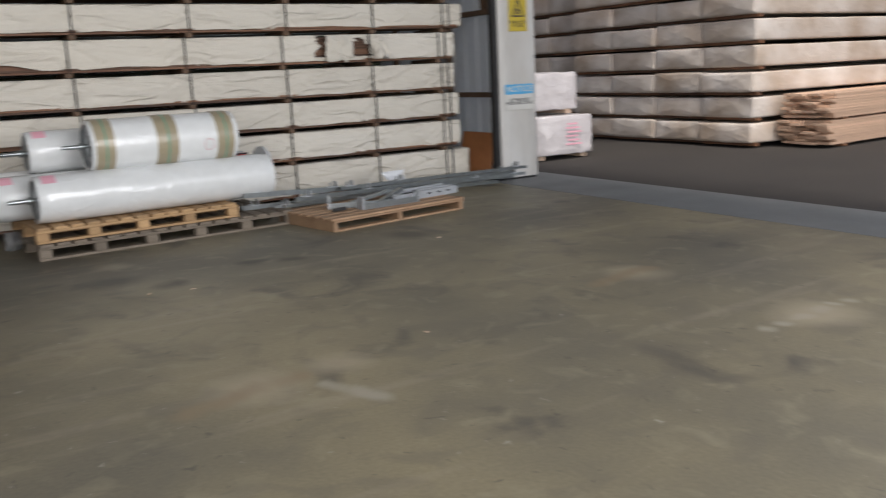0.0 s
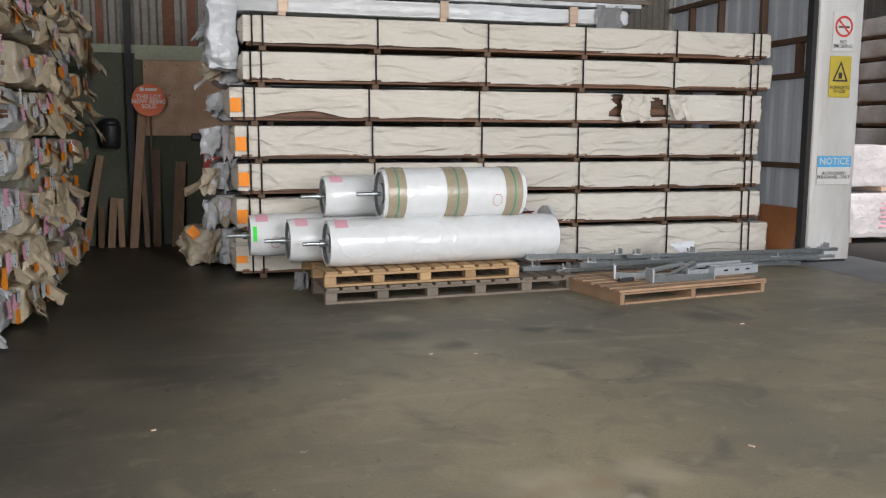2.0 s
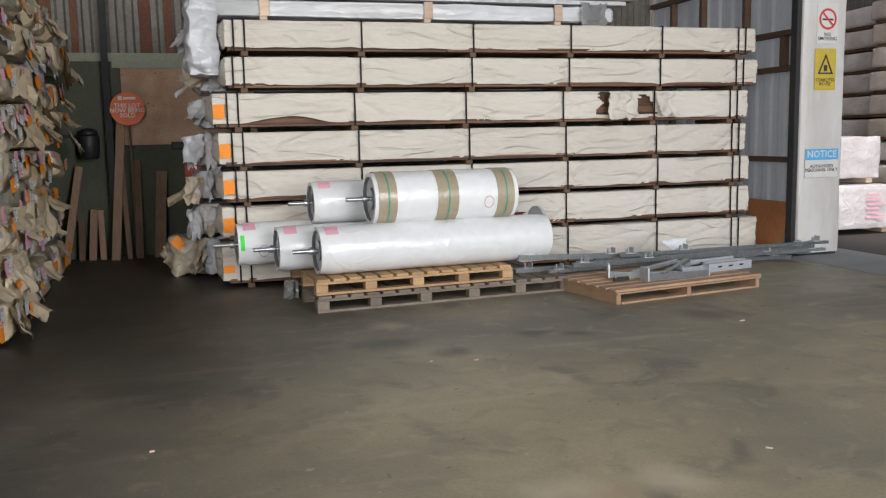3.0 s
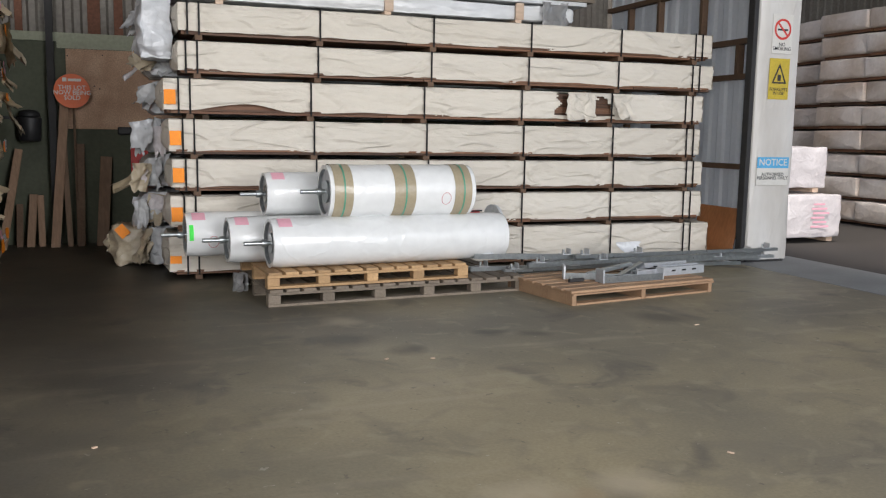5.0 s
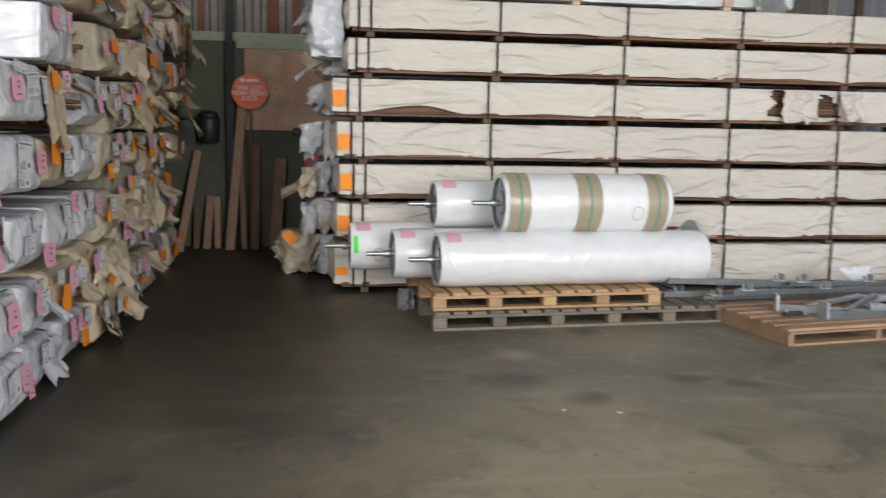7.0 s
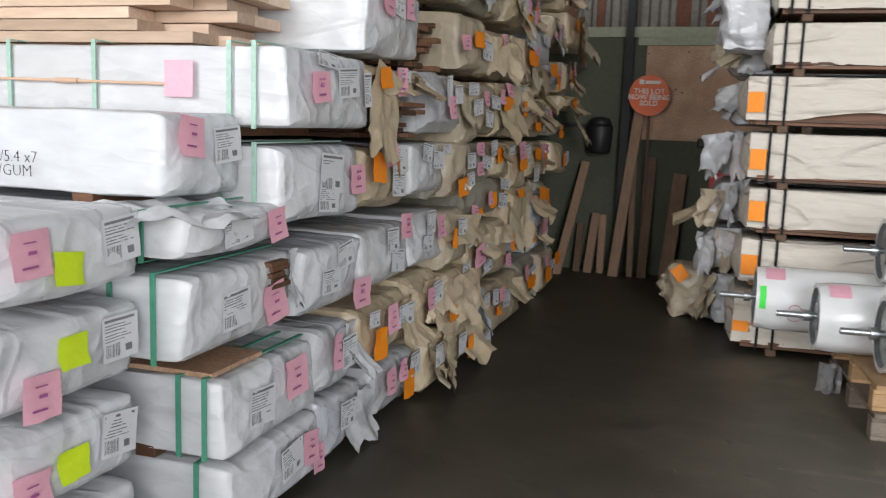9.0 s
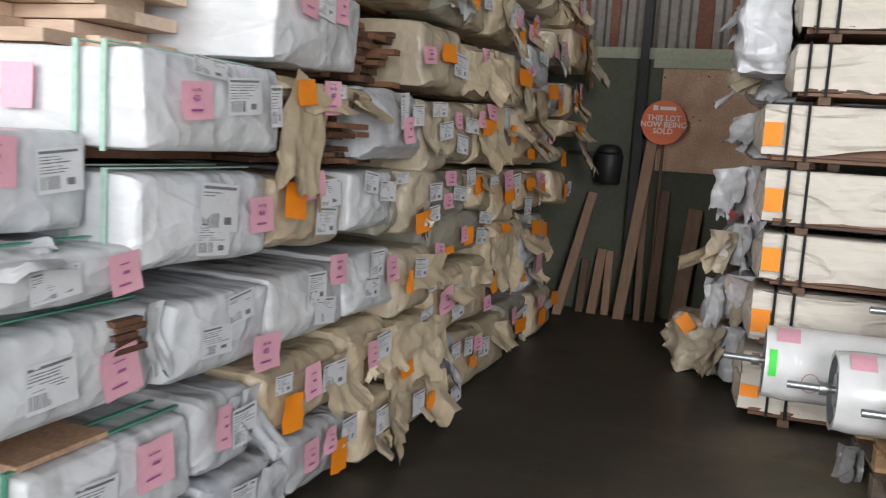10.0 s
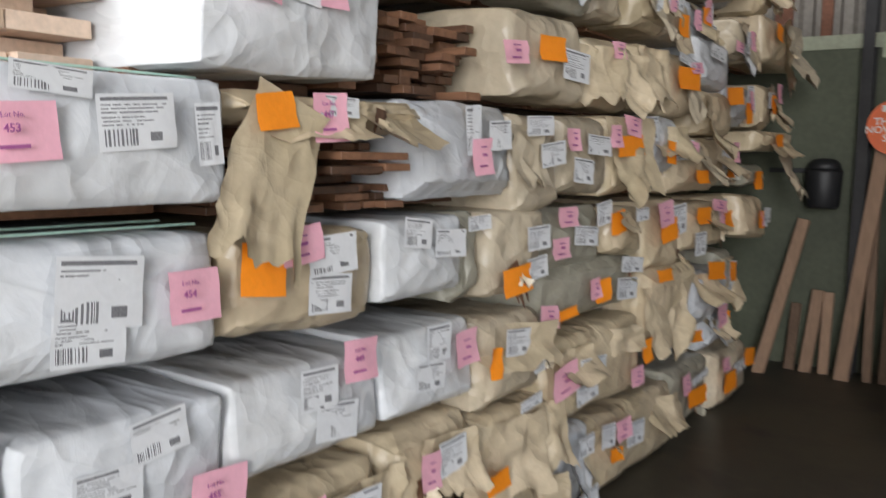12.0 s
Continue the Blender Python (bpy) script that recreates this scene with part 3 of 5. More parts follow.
# the opening's white post with its dark guide
post = thing("door_post", "tall scuffed white clad post beside the side opening", "post", (5.8, -0.42, 0))
post["kind"] = "structure"
o = Build()
ring = [(0.055, 0.115), (0.055, 0.012), (0.07, 0.0), (0.2, 0.0), (0.33, -0.004), (0.46, 0.0), (0.59, 0.0), (0.605, 0.012), (0.605, 0.115)]
vs = []
for k in range(41):
    z = 0.03 + k * 0.125
    d = 0.012 * wob((0, 0, z), 1.6, 3)
    vs += [(x + d + 0.006 * wob((x * 4, 2, z), 2.0, 1), y + 0.008 * wob((x * 5, 0, z), 2.4, 2) * (y < 0.1), z) for x, y in ring]
n = len(ring)
o.add(vs, [(k * n + i, k * n + i + 1, (k + 1) * n + i + 1, (k + 1) * n + i) for k in range(40) for i in range(n - 1)], M_COLUMN, True)
part("cladding", o, post)
part("core", Build().box((0.075, 0.02, 0), (0.585, 0.115, 5.0), M_DARKSTEEL), post)
part("guide_rail", Build().box((-0.012, 0.01, 0), (0.045, 0.115, 5.0), M_DARKSTEEL, 0.006), post, "dark steel door guide")


def flat_sign(name, label, w, h, at, build, parent_words=()):
    """A thin sheet sign facing -y, its lower left corner at at."""
    s = thing(name, label, "sign", at)
    part("plate", build, s)
    for txt, size, m, x, z, bold in parent_words:
        part("lettering", lettering(txt, size, m, pose(x, -0.0045, z, 90, 0, 0), bold), s)
    return s


def disc(b, cx, cz, y, r0, r1, m, n=28):
    vs = [(cx + r * math.cos(i * 2 * math.pi / n), y, cz + r * math.sin(i * 2 * math.pi / n)) for r in (r0, r1) for i in range(n)]
    if r0 > 0:
        b.add(vs, [(i, (i + 1) % n, n + (i + 1) % n, n + i)[::-1] for i in range(n)], m)
    else:
        b.add(vs[n:], [tuple(range(n))[::-1][::-1]], m)
    return b


sx, sy = 5.8 + 0.2, -0.428
o = Build().box((0, -0.003, 0), (0.27, 0.003, 0.42), M_SIGNW, 0.002)
disc(o, 0.135, 0.26, -0.0045, 0.088, 0.112, M_SIGNR)
o.box((-0.1, -0.0048, -0.011), (0.1, -0.004, 0.011), M_SIGNR, at=Matrix.Translation((0.135, 0, 0.26)) @ Matrix.Rotation(radians(-45 + 90), 4, "Y"))
o.box((0.065, -0.0044, 0.245), (0.205, -0.0038, 0.265), M_INK)
flat_sign("no_smoking_sign", "white sign with a red no-smoking ring on the post", 0.27, 0.42, (sx + 0.02, sy, 2.29), o,
          [("NO\nSMOKING", 0.055, M_INK, 0.135, 0.075, 0.0006)])
o = Build().box((0, -0.003, 0), (0.27, 0.003, 0.44), M_SIGNY, 0.002)
tri = [(0.035, 0.17), (0.235, 0.17), (0.135, 0.39)]
inn = [(0.065, 0.187), (0.205, 0.187), (0.135, 0.345)]
o.add([(x, -0.0045, z) for x, z in tri + inn], [(0, 1, 4, 3), (1, 2, 5, 4), (2, 0, 3, 5)], M_INK)
o.box((0.112, -0.0045, 0.2), (0.158, -0.004, 0.265), M_INK)
flat_sign("forklift_warning_sign", "yellow warning sign with a black triangle on the post", 0.27, 0.44, (sx + 0.01, sy, 1.80), o,
          [("FORKLIFTS\nIN USE", 0.05, M_INK, 0.135, 0.085, 0.0006)])
o = Build().box((0, -0.003, 0), (0.43, 0.003, 0.31), M_SIGNW, 0.002).box((0.0, -0.0045, 0.19), (0.43, -0.003, 0.31), M_SIGNB)
flat_sign("notice_sign", "blue and white notice sign hanging on the post", 0.43, 0.31, (sx - 0.08, sy - 0.004, 0.86), o,
          [("NOTICE", 0.105, M_SIGNW, 0.215, 0.25, 0.001), ("AUTHORISED\nPERSONNEL ONLY", 0.05, M_INK, 0.215, 0.1, 0.0006)])
t = thing("plywood_offcut", "orange-brown plywood offcut leaning on the pale wall", "plywood", (5.76, -0.26, 0))
part("board", Build().box((-0.008, 0, 0), (0.008, 0.75, 0.60), M_PLY, 0.003, at=Matrix.Rotation(radians(14), 4, "Y")), t)


# ---------- the cream stack ----------
LEVELS = [(0.06, 0.42), (0.435, 0.775), (0.79, 1.11), (1.125, 1.47), (1.49, 1.83), (1.85, 2.165), (2.19, 2.5)]
STRAPS = [-0.1, 0.0, 1.1, 2.23, 3.29, 4.35, 5.29, 5.38]


def cream_pack(k, z0, z1, x0, x1, shift, rng, torn=False):
    p = thing("timber_pack", "cream paper-wrapped timber pack with black straps on the stack" if not torn else
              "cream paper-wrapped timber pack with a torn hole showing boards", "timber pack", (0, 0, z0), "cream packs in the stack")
    D, H = 0.62, z1 - z0
    bear = 0.045
    # boards of the lowest course show below the wrap
    low = bear + 0.002
    bh = 0.022
    for c in range(2):
        x = x0 + 0.06
        while x < x1 - 0.3:
            ln = min(rng.uniform(1.8, 3.6), x1 - 0.04 - x)
            y = 0.006 + rng.uniform(-0.012, 0.014)
            part("board", Build().box((x, y, low + c * bh), (x + ln - 0.004, y + 0.2, low + (c + 1) * bh - 0.003), M_TIMBER, 0.002), p)
            x += ln
    # wrap
    b = Build()
    nx = 260
    zt, zb = H - 0.004, low + 0.026
    rows = [r / 15 for r in range(15)] + [0.97, 1.0]
    sp = [s + shift for s in STRAPS]
    vs = []
    for i in range(nx + 1):
        x = x0 + (x1 - x0) * i / nx
        near = min(abs(x - s) for s in sp)
        pinch = math.exp(-(near / 0.07) ** 2)
        fe = min(1, min(x - x0, x1 - x) / 0.16)
        lift = 0.028 * max(0, wob((x * 0.9, k * 3.3, 0), 1.0, 4)) * (1 - pinch) + 0.012 * wob((x, k, 1), 4.0, 1)
        if k == 4 and x < 1.1:
            lift += 0.07 * math.exp(-((x - 0.45) / 0.3) ** 2)
        for r in rows:
            z = zb + lift * (1 - r) + (zt - zb) * r
            # slack folds that run along the pack and gather slantwise at the straps
            sl = (0.35 + 0.5 * wob((x * 0.4, k, 4), 1.0, 3)) * (1 if k % 2 else -1)
            tight = math.exp(-(near / 0.3) ** 2)
            y = 0.008 * wob((x * 0.8, k * 5 + 0.2, z * 3), 1.6, k) + 0.03 * abs(wob((x * 0.75, (z - x * sl * 0.22) * 11, k), 1.0, 9))
            y += 0.034 * tight * abs(wob((x * 2.2, (z + near * 0.7) * 16, k), 1.0, 6)) + 0.01 * pinch
            y += 0.02 * (1 - fe) * (0.6 + wob((x * 5, z * 8, k), 1.0, 2)) - 0.008 * (1 - abs(2 * r - 1)) * (1 - pinch)
            if r == 1.0:
                y += 0.018
            vs.append((x, y - 0.012, z + (0.004 * wob((x * 2, k, 5), 1.0, 2) if r == 1.0 else 0)))
        vs += [(x, 0.12, zt + 0.003 * wob((x * 2, k, 8), 1.0, 2)), (x, D - 0.03, zt), (x, D, zt - 0.04), (x, D, zb)]
    n = len(rows) + 4
    fs = []
    for i in range(nx):
        x = x0 + (x1 - x0) * (i + 0.5) / nx
        for j in range(n - 1):
            if torn and j < 15:
                rr = (rows[j] + rows[j + 1]) / 2
                e = 0.10 * wob((x * 5, rr * 3, 2), 1.0, 6) + 0.035 * wob((x * 22, rr * 9, 2), 1.0, 6)
                if (3.64 + e < x < 3.80 + e and rr > 0.1) or (4.10 + e < x < 4.33 + e and 0.1 < rr < 0.75 + e * 3):
                    continue
            fs.append((i * n + j, (i + 1) * n + j, (i + 1) * n + j + 1, i * n + j + 1))
    b.add(vs, fs, M_CREAM, True)
    part("wrap", b, p)
    # the two ends, folded in
    for end, sgn in ((x0, -1), (x1, 1)):
        e = Build()
        m_, g = 7, []
        for jy in range(m_ + 1):
            for jz in range(m_ + 1):
                u, v = jy / m_, jz / m_
                bul = 0.05 * (1 - (2 * u - 1) ** 2) ** 0.5 * (1 - (2 * v - 1) ** 4)
                g.append((end + sgn * (bul + 0.025 * wob((u * 4, v * 4, k + sgn), 1.0, 3) * (1 if 0 < u < 1 and 0 < v < 1 else 0.3)), -0.004 + u * D,
                          zb + v * (zt - zb)))
        q = [(a * (m_ + 1) + c, a * (m_ + 1) + c + 1, (a + 1) * (m_ + 1) + c + 1, (a + 1) * (m_ + 1) + c) for a in range(m_) for c in range(m_)]
        e.add(g, q if sgn < 0 else [f[::-1] for f in q], M_CREAM, True)
        part("folded_end", e, p)
    # the load inside
    part("timber_core", Build().box((x0 + 0.03, 0.075, zb - 0.02), (x1 - 0.03, D - 0.03, zt - 0.03), M_TIMBER), p)
    if torn:
        for r in range(9):
            z = zb + 0.012 + r * 0.028
            part("board", Build().box((3.45, 0.036 + rng.uniform(0, 0.012), z), (4.6, 0.07, z + 0.024), M_TIMBER, 0.002), p)
        for cx, w, h, s in ((3.93, 0.34, 0.27, 3), (4.43, 0.22, 0.24, 5)):
            part("torn_flap", crumpled_sheet(w, h, M_CREAM, s, fold=0.07, curl=0.09, n=12), p, m=pose(cx, -0.045, zt - 0.02, 0, 0, -90))
    for s in sp:
        if s > x1:
            continue
        part("strap", Build().box((s - 0.008, -0.012, low - 0.004), (s + 0.008, -0.006, zt + 0.001), M_STRAP).box((s - 0.008, -0.012, zt + 0.004), (s + 0.008, D, zt + 0.008), M_STRAP), p)
    for s in sp[1:-1]:
        part("bearer", Build().box((s - 0.035, -0.005 + rng.uniform(0, 0.02), 0), (s + 0.03, D, bear), M_GIRT, 0.003), p)
    # paper on the near end
    if 1 <= k <= 4 or k == 0:
        st = slip(0.1, 0.13 if k else 0.07, M_ORANGE, k, 0.004)
        part("orange_tag", st, p, "orange paper tag", m=pose(x0 + 0.055, -0.022, 0.19, 0, 0, -90 - 6))
    return p


rng = random.Random(11)
for k, (z0, z1) in enumerate(LEVELS):
    x0 = (-0.24, -0.22, -0.2, -0.22, -0.26, -0.13, -0.12)[k]
    x1 = (5.64, 5.53, 5.52, 5.47, 5.49, 5.60, 5.57)[k]
    cream_pack(k, z0 - 0.06 if k == 0 else z0 - 0.02, z1, x0, x1, (0.02, 0.0, 0.02, 0.0, -0.03, 0.04, 0.06)[k], rng, torn=(k == 4))

# second row behind, in grey plastic, whose ends stick out past the cream packs
rng = random.Random(5)
for k, (z0, z1) in enumerate(LEVELS):
    xe = -0.42 + rng.uniform(-0.05, 0.05)
    zb = z0 - 0.06 if k == 0 else z0 - 0.02
    p = thing("wrapped_timber_pack", "grey plastic-wrapped timber pack with crumpled paper ends", "timber pack", (xe, 0.68, zb), "grey packs behind the cream stack")
    part("wrap", wrap_mesh(5.4, 0.85, z1 - zb - 0.05, M_WHITE if k > 4 else M_GREYW, k + 40, crumple=0.03, bulge=0.02, end_round=0.07), p, m=pose(0, 0.85, 0.045, 0, 0, 180))
    for bx in (0.5, 2.6, 4.8):
        part("bearer", Build().box((bx, 0.02, 0), (bx + 0.07, 0.84, 0.047), M_PALE, 0.003), p)
    for j in range(4):
        m_ = (M_GREYW, M_GREYW, M_TAN, M_GREYW, M_PINKWRAP)[(k + j) % 5] if j else (M_TAN if k in (0, 2, 5) else M_GREYW)
        w, h = rng.uniform(0.12, 0.3), rng.uniform(0.12, 0.28)
        part("loose_wrap", crumpled_sheet(w, h, m_, k * 3 + j, fold=0.075, curl=0.12 if j == 0 else 0.03, n=13), p,
             m=pose(-0.01 + 0.16 * (j % 2), -0.05 + 0.1 * rng.random() - 0.03 * (j % 2), (z1 - zb) * rng.uniform(0.7, 1.02), rng.uniform(-15, 15), 0, 180 + rng.uniform(20, 80)))

    for kk, m_, w, h, cu, zz in ((2, M_PAPER, 0.3, 0.24, 0.26, 0.26), (5, M_PINKWRAP, 0.24, 0.26, 0.2, 0.3), (6, M_WHITE, 0.34, 0.34, 0.06, 0.3), (0, M_TAN, 0.28, 0.24, 0.1, 0.3)):
        if kk == k:
            part("loose_wrap", crumpled_sheet(w, h, m_, 60 + k, fold=0.05, curl=cu, n=14), p, m=pose(0.0, 0.1, zz, 0, 0, 195))

# plastic hood crumpled over the top packs' near ends
p = thing("plastic_hood", "white crumpled plastic hood over the ends of the top packs", "plastic sheet", (-0.2, 0.62, 2.0))
part("hood", wrap_mesh(0.26, 0.5, 0.7, M_GREYW, 91, crumple=0.05, bulge=0.07, end_round=0.07, nx=16, nw=16, nh=24), p, m=pose(0, 0, 0, 0, 0, 180) @ pose(0.24, 0, 0))
# a layer above, set back: silver wrap, then grey boards
p = thing("wrapped_timber_pack", "silver-white plastic-wrapped pack lying on top of the stack", "timber pack", (3.92, 0.14, 2.512))
part("wrap", wrap_mesh(4.3, 0.6, 0.16, M_WHITE, 77, crumple=0.02, bulge=0.02, nx=30), p, m=pose(0, 0, 0.03))
for x in (-3.7, -2.1, -0.7):
    part("bearer", Build().box((x, -0.02, 0), (x + 0.07, 0.6, 0.032), M_PALE, 0.003), p)
    part("timber_block", Build().box((x, -0.03, 0.034), (x + 0.09, -0.006, 0.2), M_PALE, 0.003), p)
p = thing("board_pack", "pack of grey weathered boards on the silver pack", "timber pack", (4.15, 0.1, 2.72))
for c in range(3):
    for r in range(2):
        part("board", Build().box((-4.6 + 0.1 * rng.random(), r * 0.3, c * 0.045), (-0.12 * rng.random(), r * 0.3 + 0.28, c * 0.045 + 0.04), M_OLDPAL if (c + r) % 2 else M_GREYW, 0.003), p)
part("loose_wrap", crumpled_sheet(0.3, 0.3, M_CLEAR, 8, fold=0.06), p, m=pose(-0.5, -0.01, 0.02, 0, 0, -90))

# ---------- the pile of packs along the aisle ----------
XP = -1.85


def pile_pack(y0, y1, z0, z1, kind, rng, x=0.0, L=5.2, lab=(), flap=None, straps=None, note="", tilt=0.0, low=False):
    bh = 0.02 if low else 0.043
    m = {"w": M_WHITE, "g": M_GREYW, "p": M_PAPER, "t": M_TAN, "o": M_OLIVE}[kind]
    text = {"w": "white plastic-wrapped timber pack with paper labels", "g": "grey-white plastic-wrapped timber pack with paper labels",
            "p": "brown paper-wrapped timber pack with crumpled end", "t": "tan plastic-wrapped timber pack with crumpled end",
            "o": "dusty grey-green wrapped timber pack"}[kind]
    W, H = y1 - y0, z1 - z0
    p = thing("wrapped_timber_pack", (note or text) + " in the aisle pile", "timber pack", (XP + x, y0, z0), "packs in the aisle pile")
    p.matrix_basis = pose(XP + x, y0, z0 + abs(math.tan(radians(tilt))) * W * (0.5 if tilt > 0 else 0.5), tilt * 0.6, 0, rng.uniform(-1, 1) if tilt else 0)
    part("wrap", wrap_mesh(L, W - 0.012, H - bh - 0.002, m, rng.random() * 50, crumple=0.006 if kind == "w" else 0.013, bulge=0.008 if kind == "w" else 0.014, sag=0.012 if kind == "w" else 0.02, round_=0.018 if kind == "w" else 0.03,
                           end_round=rng.uniform(0.01, 0.028) if kind == "w" else rng.uniform(0.025, 0.06), skew=rng.uniform(-0.04, 0.04) ), p, m=pose(0, 0.006, bh))
    for bx in (-0.35, -2.2, -4.4):
        if bx > -L:
            part("bearer", Build().box((bx, 0.01, 0), (bx + 0.08, W - 0.01, bh + 0.001), M_TIMBER, 0.003), p)
    for item in lab:
        c, u, v, w, h, *rest = item
        if c in "ky":
            h *= 0.8
        tilt = rng.uniform(-7, 7)
        at = pose(0.038 if kind == "w" else 0.058, u * W, bh + v * (H - bh), 0, 0, 0) @ pose(0, 0, 0, tilt)
        if c == "l":
            part("printed_label", printed_label(w, h, rng), p, "white printed label", m=at)
        else:
            mm = {"k": M_PINK, "o": M_ORANGE, "y": M_YELLOW}[c]
            nm = {"k": "pink_slip", "o": "orange_tag", "y": "yellow_slip"}[c]
            s = part(nm, slip(w, h, mm, rng.random() * 9, 0.012), p, m=at)
            if c == "k":
                for zz, y0_, y1_, hh in ((-0.24, -0.36, 0.04, 0.0035),) if rest else ((0.28, -0.3, 0.02, 0.002), (0.06, -0.2, 0.02, 0.0045), (-0.24, -0.36, 0.04, 0.003)):
                    part("pen_line", Build().add([(0.0215, w * y0_, h * zz - hh), (0.0215, w * y1_, h * zz - hh), (0.0215, w * y1_, h * zz + hh), (0.0215, w * y0_, h * zz + hh)], [(0, 1, 2, 3)], M_PURPLE), s)
                if rest:
                    part("heading", lettering("Lot No.", h * 0.13, M_PURPLE, pose(0.022, -w * 0.16, h * 0.28, 90, 0, 90)), s)
                    part("lot_number", lettering(rest[0], h * 0.2, M_PURPLE, pose(0.022, -w * 0.18, h * 0.06, 90, 0, 90), 0.0004), s)
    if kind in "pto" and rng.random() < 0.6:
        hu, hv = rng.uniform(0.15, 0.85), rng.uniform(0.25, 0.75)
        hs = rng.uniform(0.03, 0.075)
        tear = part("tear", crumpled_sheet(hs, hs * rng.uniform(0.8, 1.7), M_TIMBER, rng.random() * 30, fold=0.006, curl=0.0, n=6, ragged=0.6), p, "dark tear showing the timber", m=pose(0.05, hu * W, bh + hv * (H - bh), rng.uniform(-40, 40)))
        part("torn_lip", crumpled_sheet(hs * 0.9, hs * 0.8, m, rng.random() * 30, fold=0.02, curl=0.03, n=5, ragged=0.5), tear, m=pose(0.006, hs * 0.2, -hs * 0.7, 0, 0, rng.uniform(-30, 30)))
    if flap:
        for fu, fw, fh, fm in flap:
            part("loose_wrap", crumpled_sheet(fw, fh, {"p": M_PAPER, "t": M_TAN, "g": M_GREYW, "w": M_WHITE}[fm], rng.random() * 40, fold=0.05, curl=rng.uniform(0.05, 0.16)), p,
                 m=pose(0.02, fu * W, H * rng.uniform(0.8, 1.0), 0, 0, rng.uniform(-25, 25)))
    for sx_, col in (straps or ()):
        q = Build()
        q.box((sx_ - 0.009, -0.012, 0.03), (sx_ + 0.009, -0.006, H + 0.008), col).box((sx_ - 0.009, -0.012, H + 0.008), (sx_ + 0.009, W, H + 0.013), col)
        part("strap", q, p)
    return p


def lumber(name, label, y0, y1, z0, rows, cols, th, rng, m, x=0.0, jag=0.3, L=5.0, at0=0.0):
    """Bare boards stacked with uneven ends."""
    p = thing(name, label, "timber pack", (XP + x, y0, z0))
    for r in range(rows):
        cuts = [rng.uniform(0.55, 1.6) for c in range(cols)]
        y, k = 0.0, (y1 - y0) / sum(cuts)
        row_end = -rng.random() * jag * 0.5
        for c in cuts:
            xe = row_end - rng.random() ** 1.6 * jag
            part("board", Build().box((-L, y + 0.002, r * th), (xe, y + c * k - 0.003, r * th + th - rng.uniform(0.002, 0.005)), m, 0.002), p)
            y += c * k
    return p


rng = random.Random(3)
# nearest column, lower and set back
G = M_GREEN
for z0, z1, xx, pk, yl in ((0.93, 1.19, -0.14, (0.2, 0.6), (0.42, 0.35)), (0.635, 0.91, -0.15, (0.25, 0.22), (0.45, 0.62)), (0.35, 0.615, -0.16, (0.2, 0.35), (0.45, 0.5)), (0.03, 0.33, -0.16, (0.3, 0.35), (0.55, 0.5))):
    pile_pack(-4.45, -3.86, z0, z1, "w", rng, xx, lab=[("k", *pk, 0.13, 0.15), ("y", *yl, 0.11, 0.11), ("l", 0.78, 0.6, 0.15, 0.13)])
# second column
p = pile_pack(-3.74, -3.27, 1.15, 1.465, "w", rng, -0.15, lab=[("k", 0.22, 0.72, 0.13, 0.16), ("l", 0.68, 0.62, 0.16, 0.12)])
part("loose_wrap", crumpled_sheet(0.46, 0.34, M_WHITE, 21, fold=0.05, curl=0.03, n=12), p, m=pose(-0.12, 0.12, 0.03, 0, -78, -35))
part("handwriting", lettering("35/5.4 x7\nS/GUM", 0.055, M_INK, pose(-0.55, -0.03, 0.13, 90, 0, 0), -0.0012), p)
pile_pack(-3.82, -3.18, 0.975, 1.155, "w", rng, -0.02, lab=[("l", 0.4, 0.5, 0.2, 0.09), ("k", 0.78, 0.5, 0.12, 0.14)], straps=[(-0.14, G)])
p = pile_pack(-3.82, -3.12, 0.655, 0.965, "w", rng, -0.02, lab=[("l", 0.35, 0.5, 0.2, 0.14), ("k", 0.7, 0.42, 0.15, 0.17)], straps=[(-0.1, G), (-0.26, G)], note="white plastic-wrapped timber pack with a torn hole")
for i in range(5):
    part("board", Build().box((-0.02, 0.46 + 0.02 * (i % 2), 0.2 + i * 0.02), (0.046 - 0.006 * (i % 2), 0.6 - 0.02 * (i % 3), 0.217 + i * 0.02), M_TIMBER, 0.002), p)
part("torn_flap", crumpled_sheet(0.12, 0.2, M_WHITE, 4, fold=0.04, curl=0.04), p, m=pose(0.03, 0.645, 0.32, 0, 0, 10))
p = pile_pack(-3.64, -2.97, 0.29, 0.59, "w", rng, 0.0, lab=[("l", 0.3, 0.5, 0.2, 0.15), ("k", 0.66, 0.66, 0.16, 0.18)], straps=[(-0.06, G), (-0.16, G)])
part("board", Build().box((-1.4, 0.02, 0.305), (-0.05, 0.35, 0.322), M_CHIP, 0.003), p, "bare brown board on top")
pile_pack(-3.6, -2.9, 0.0, 0.275, "w", rng, 0.0, lab=[("l", 0.55, 0.6, 0.2, 0.14), ("k", 0.75, 0.6, 0.12, 0.16), ("k", 0.85, 0.3, 0.1, 0.14)], straps=[(-0.12, G)])
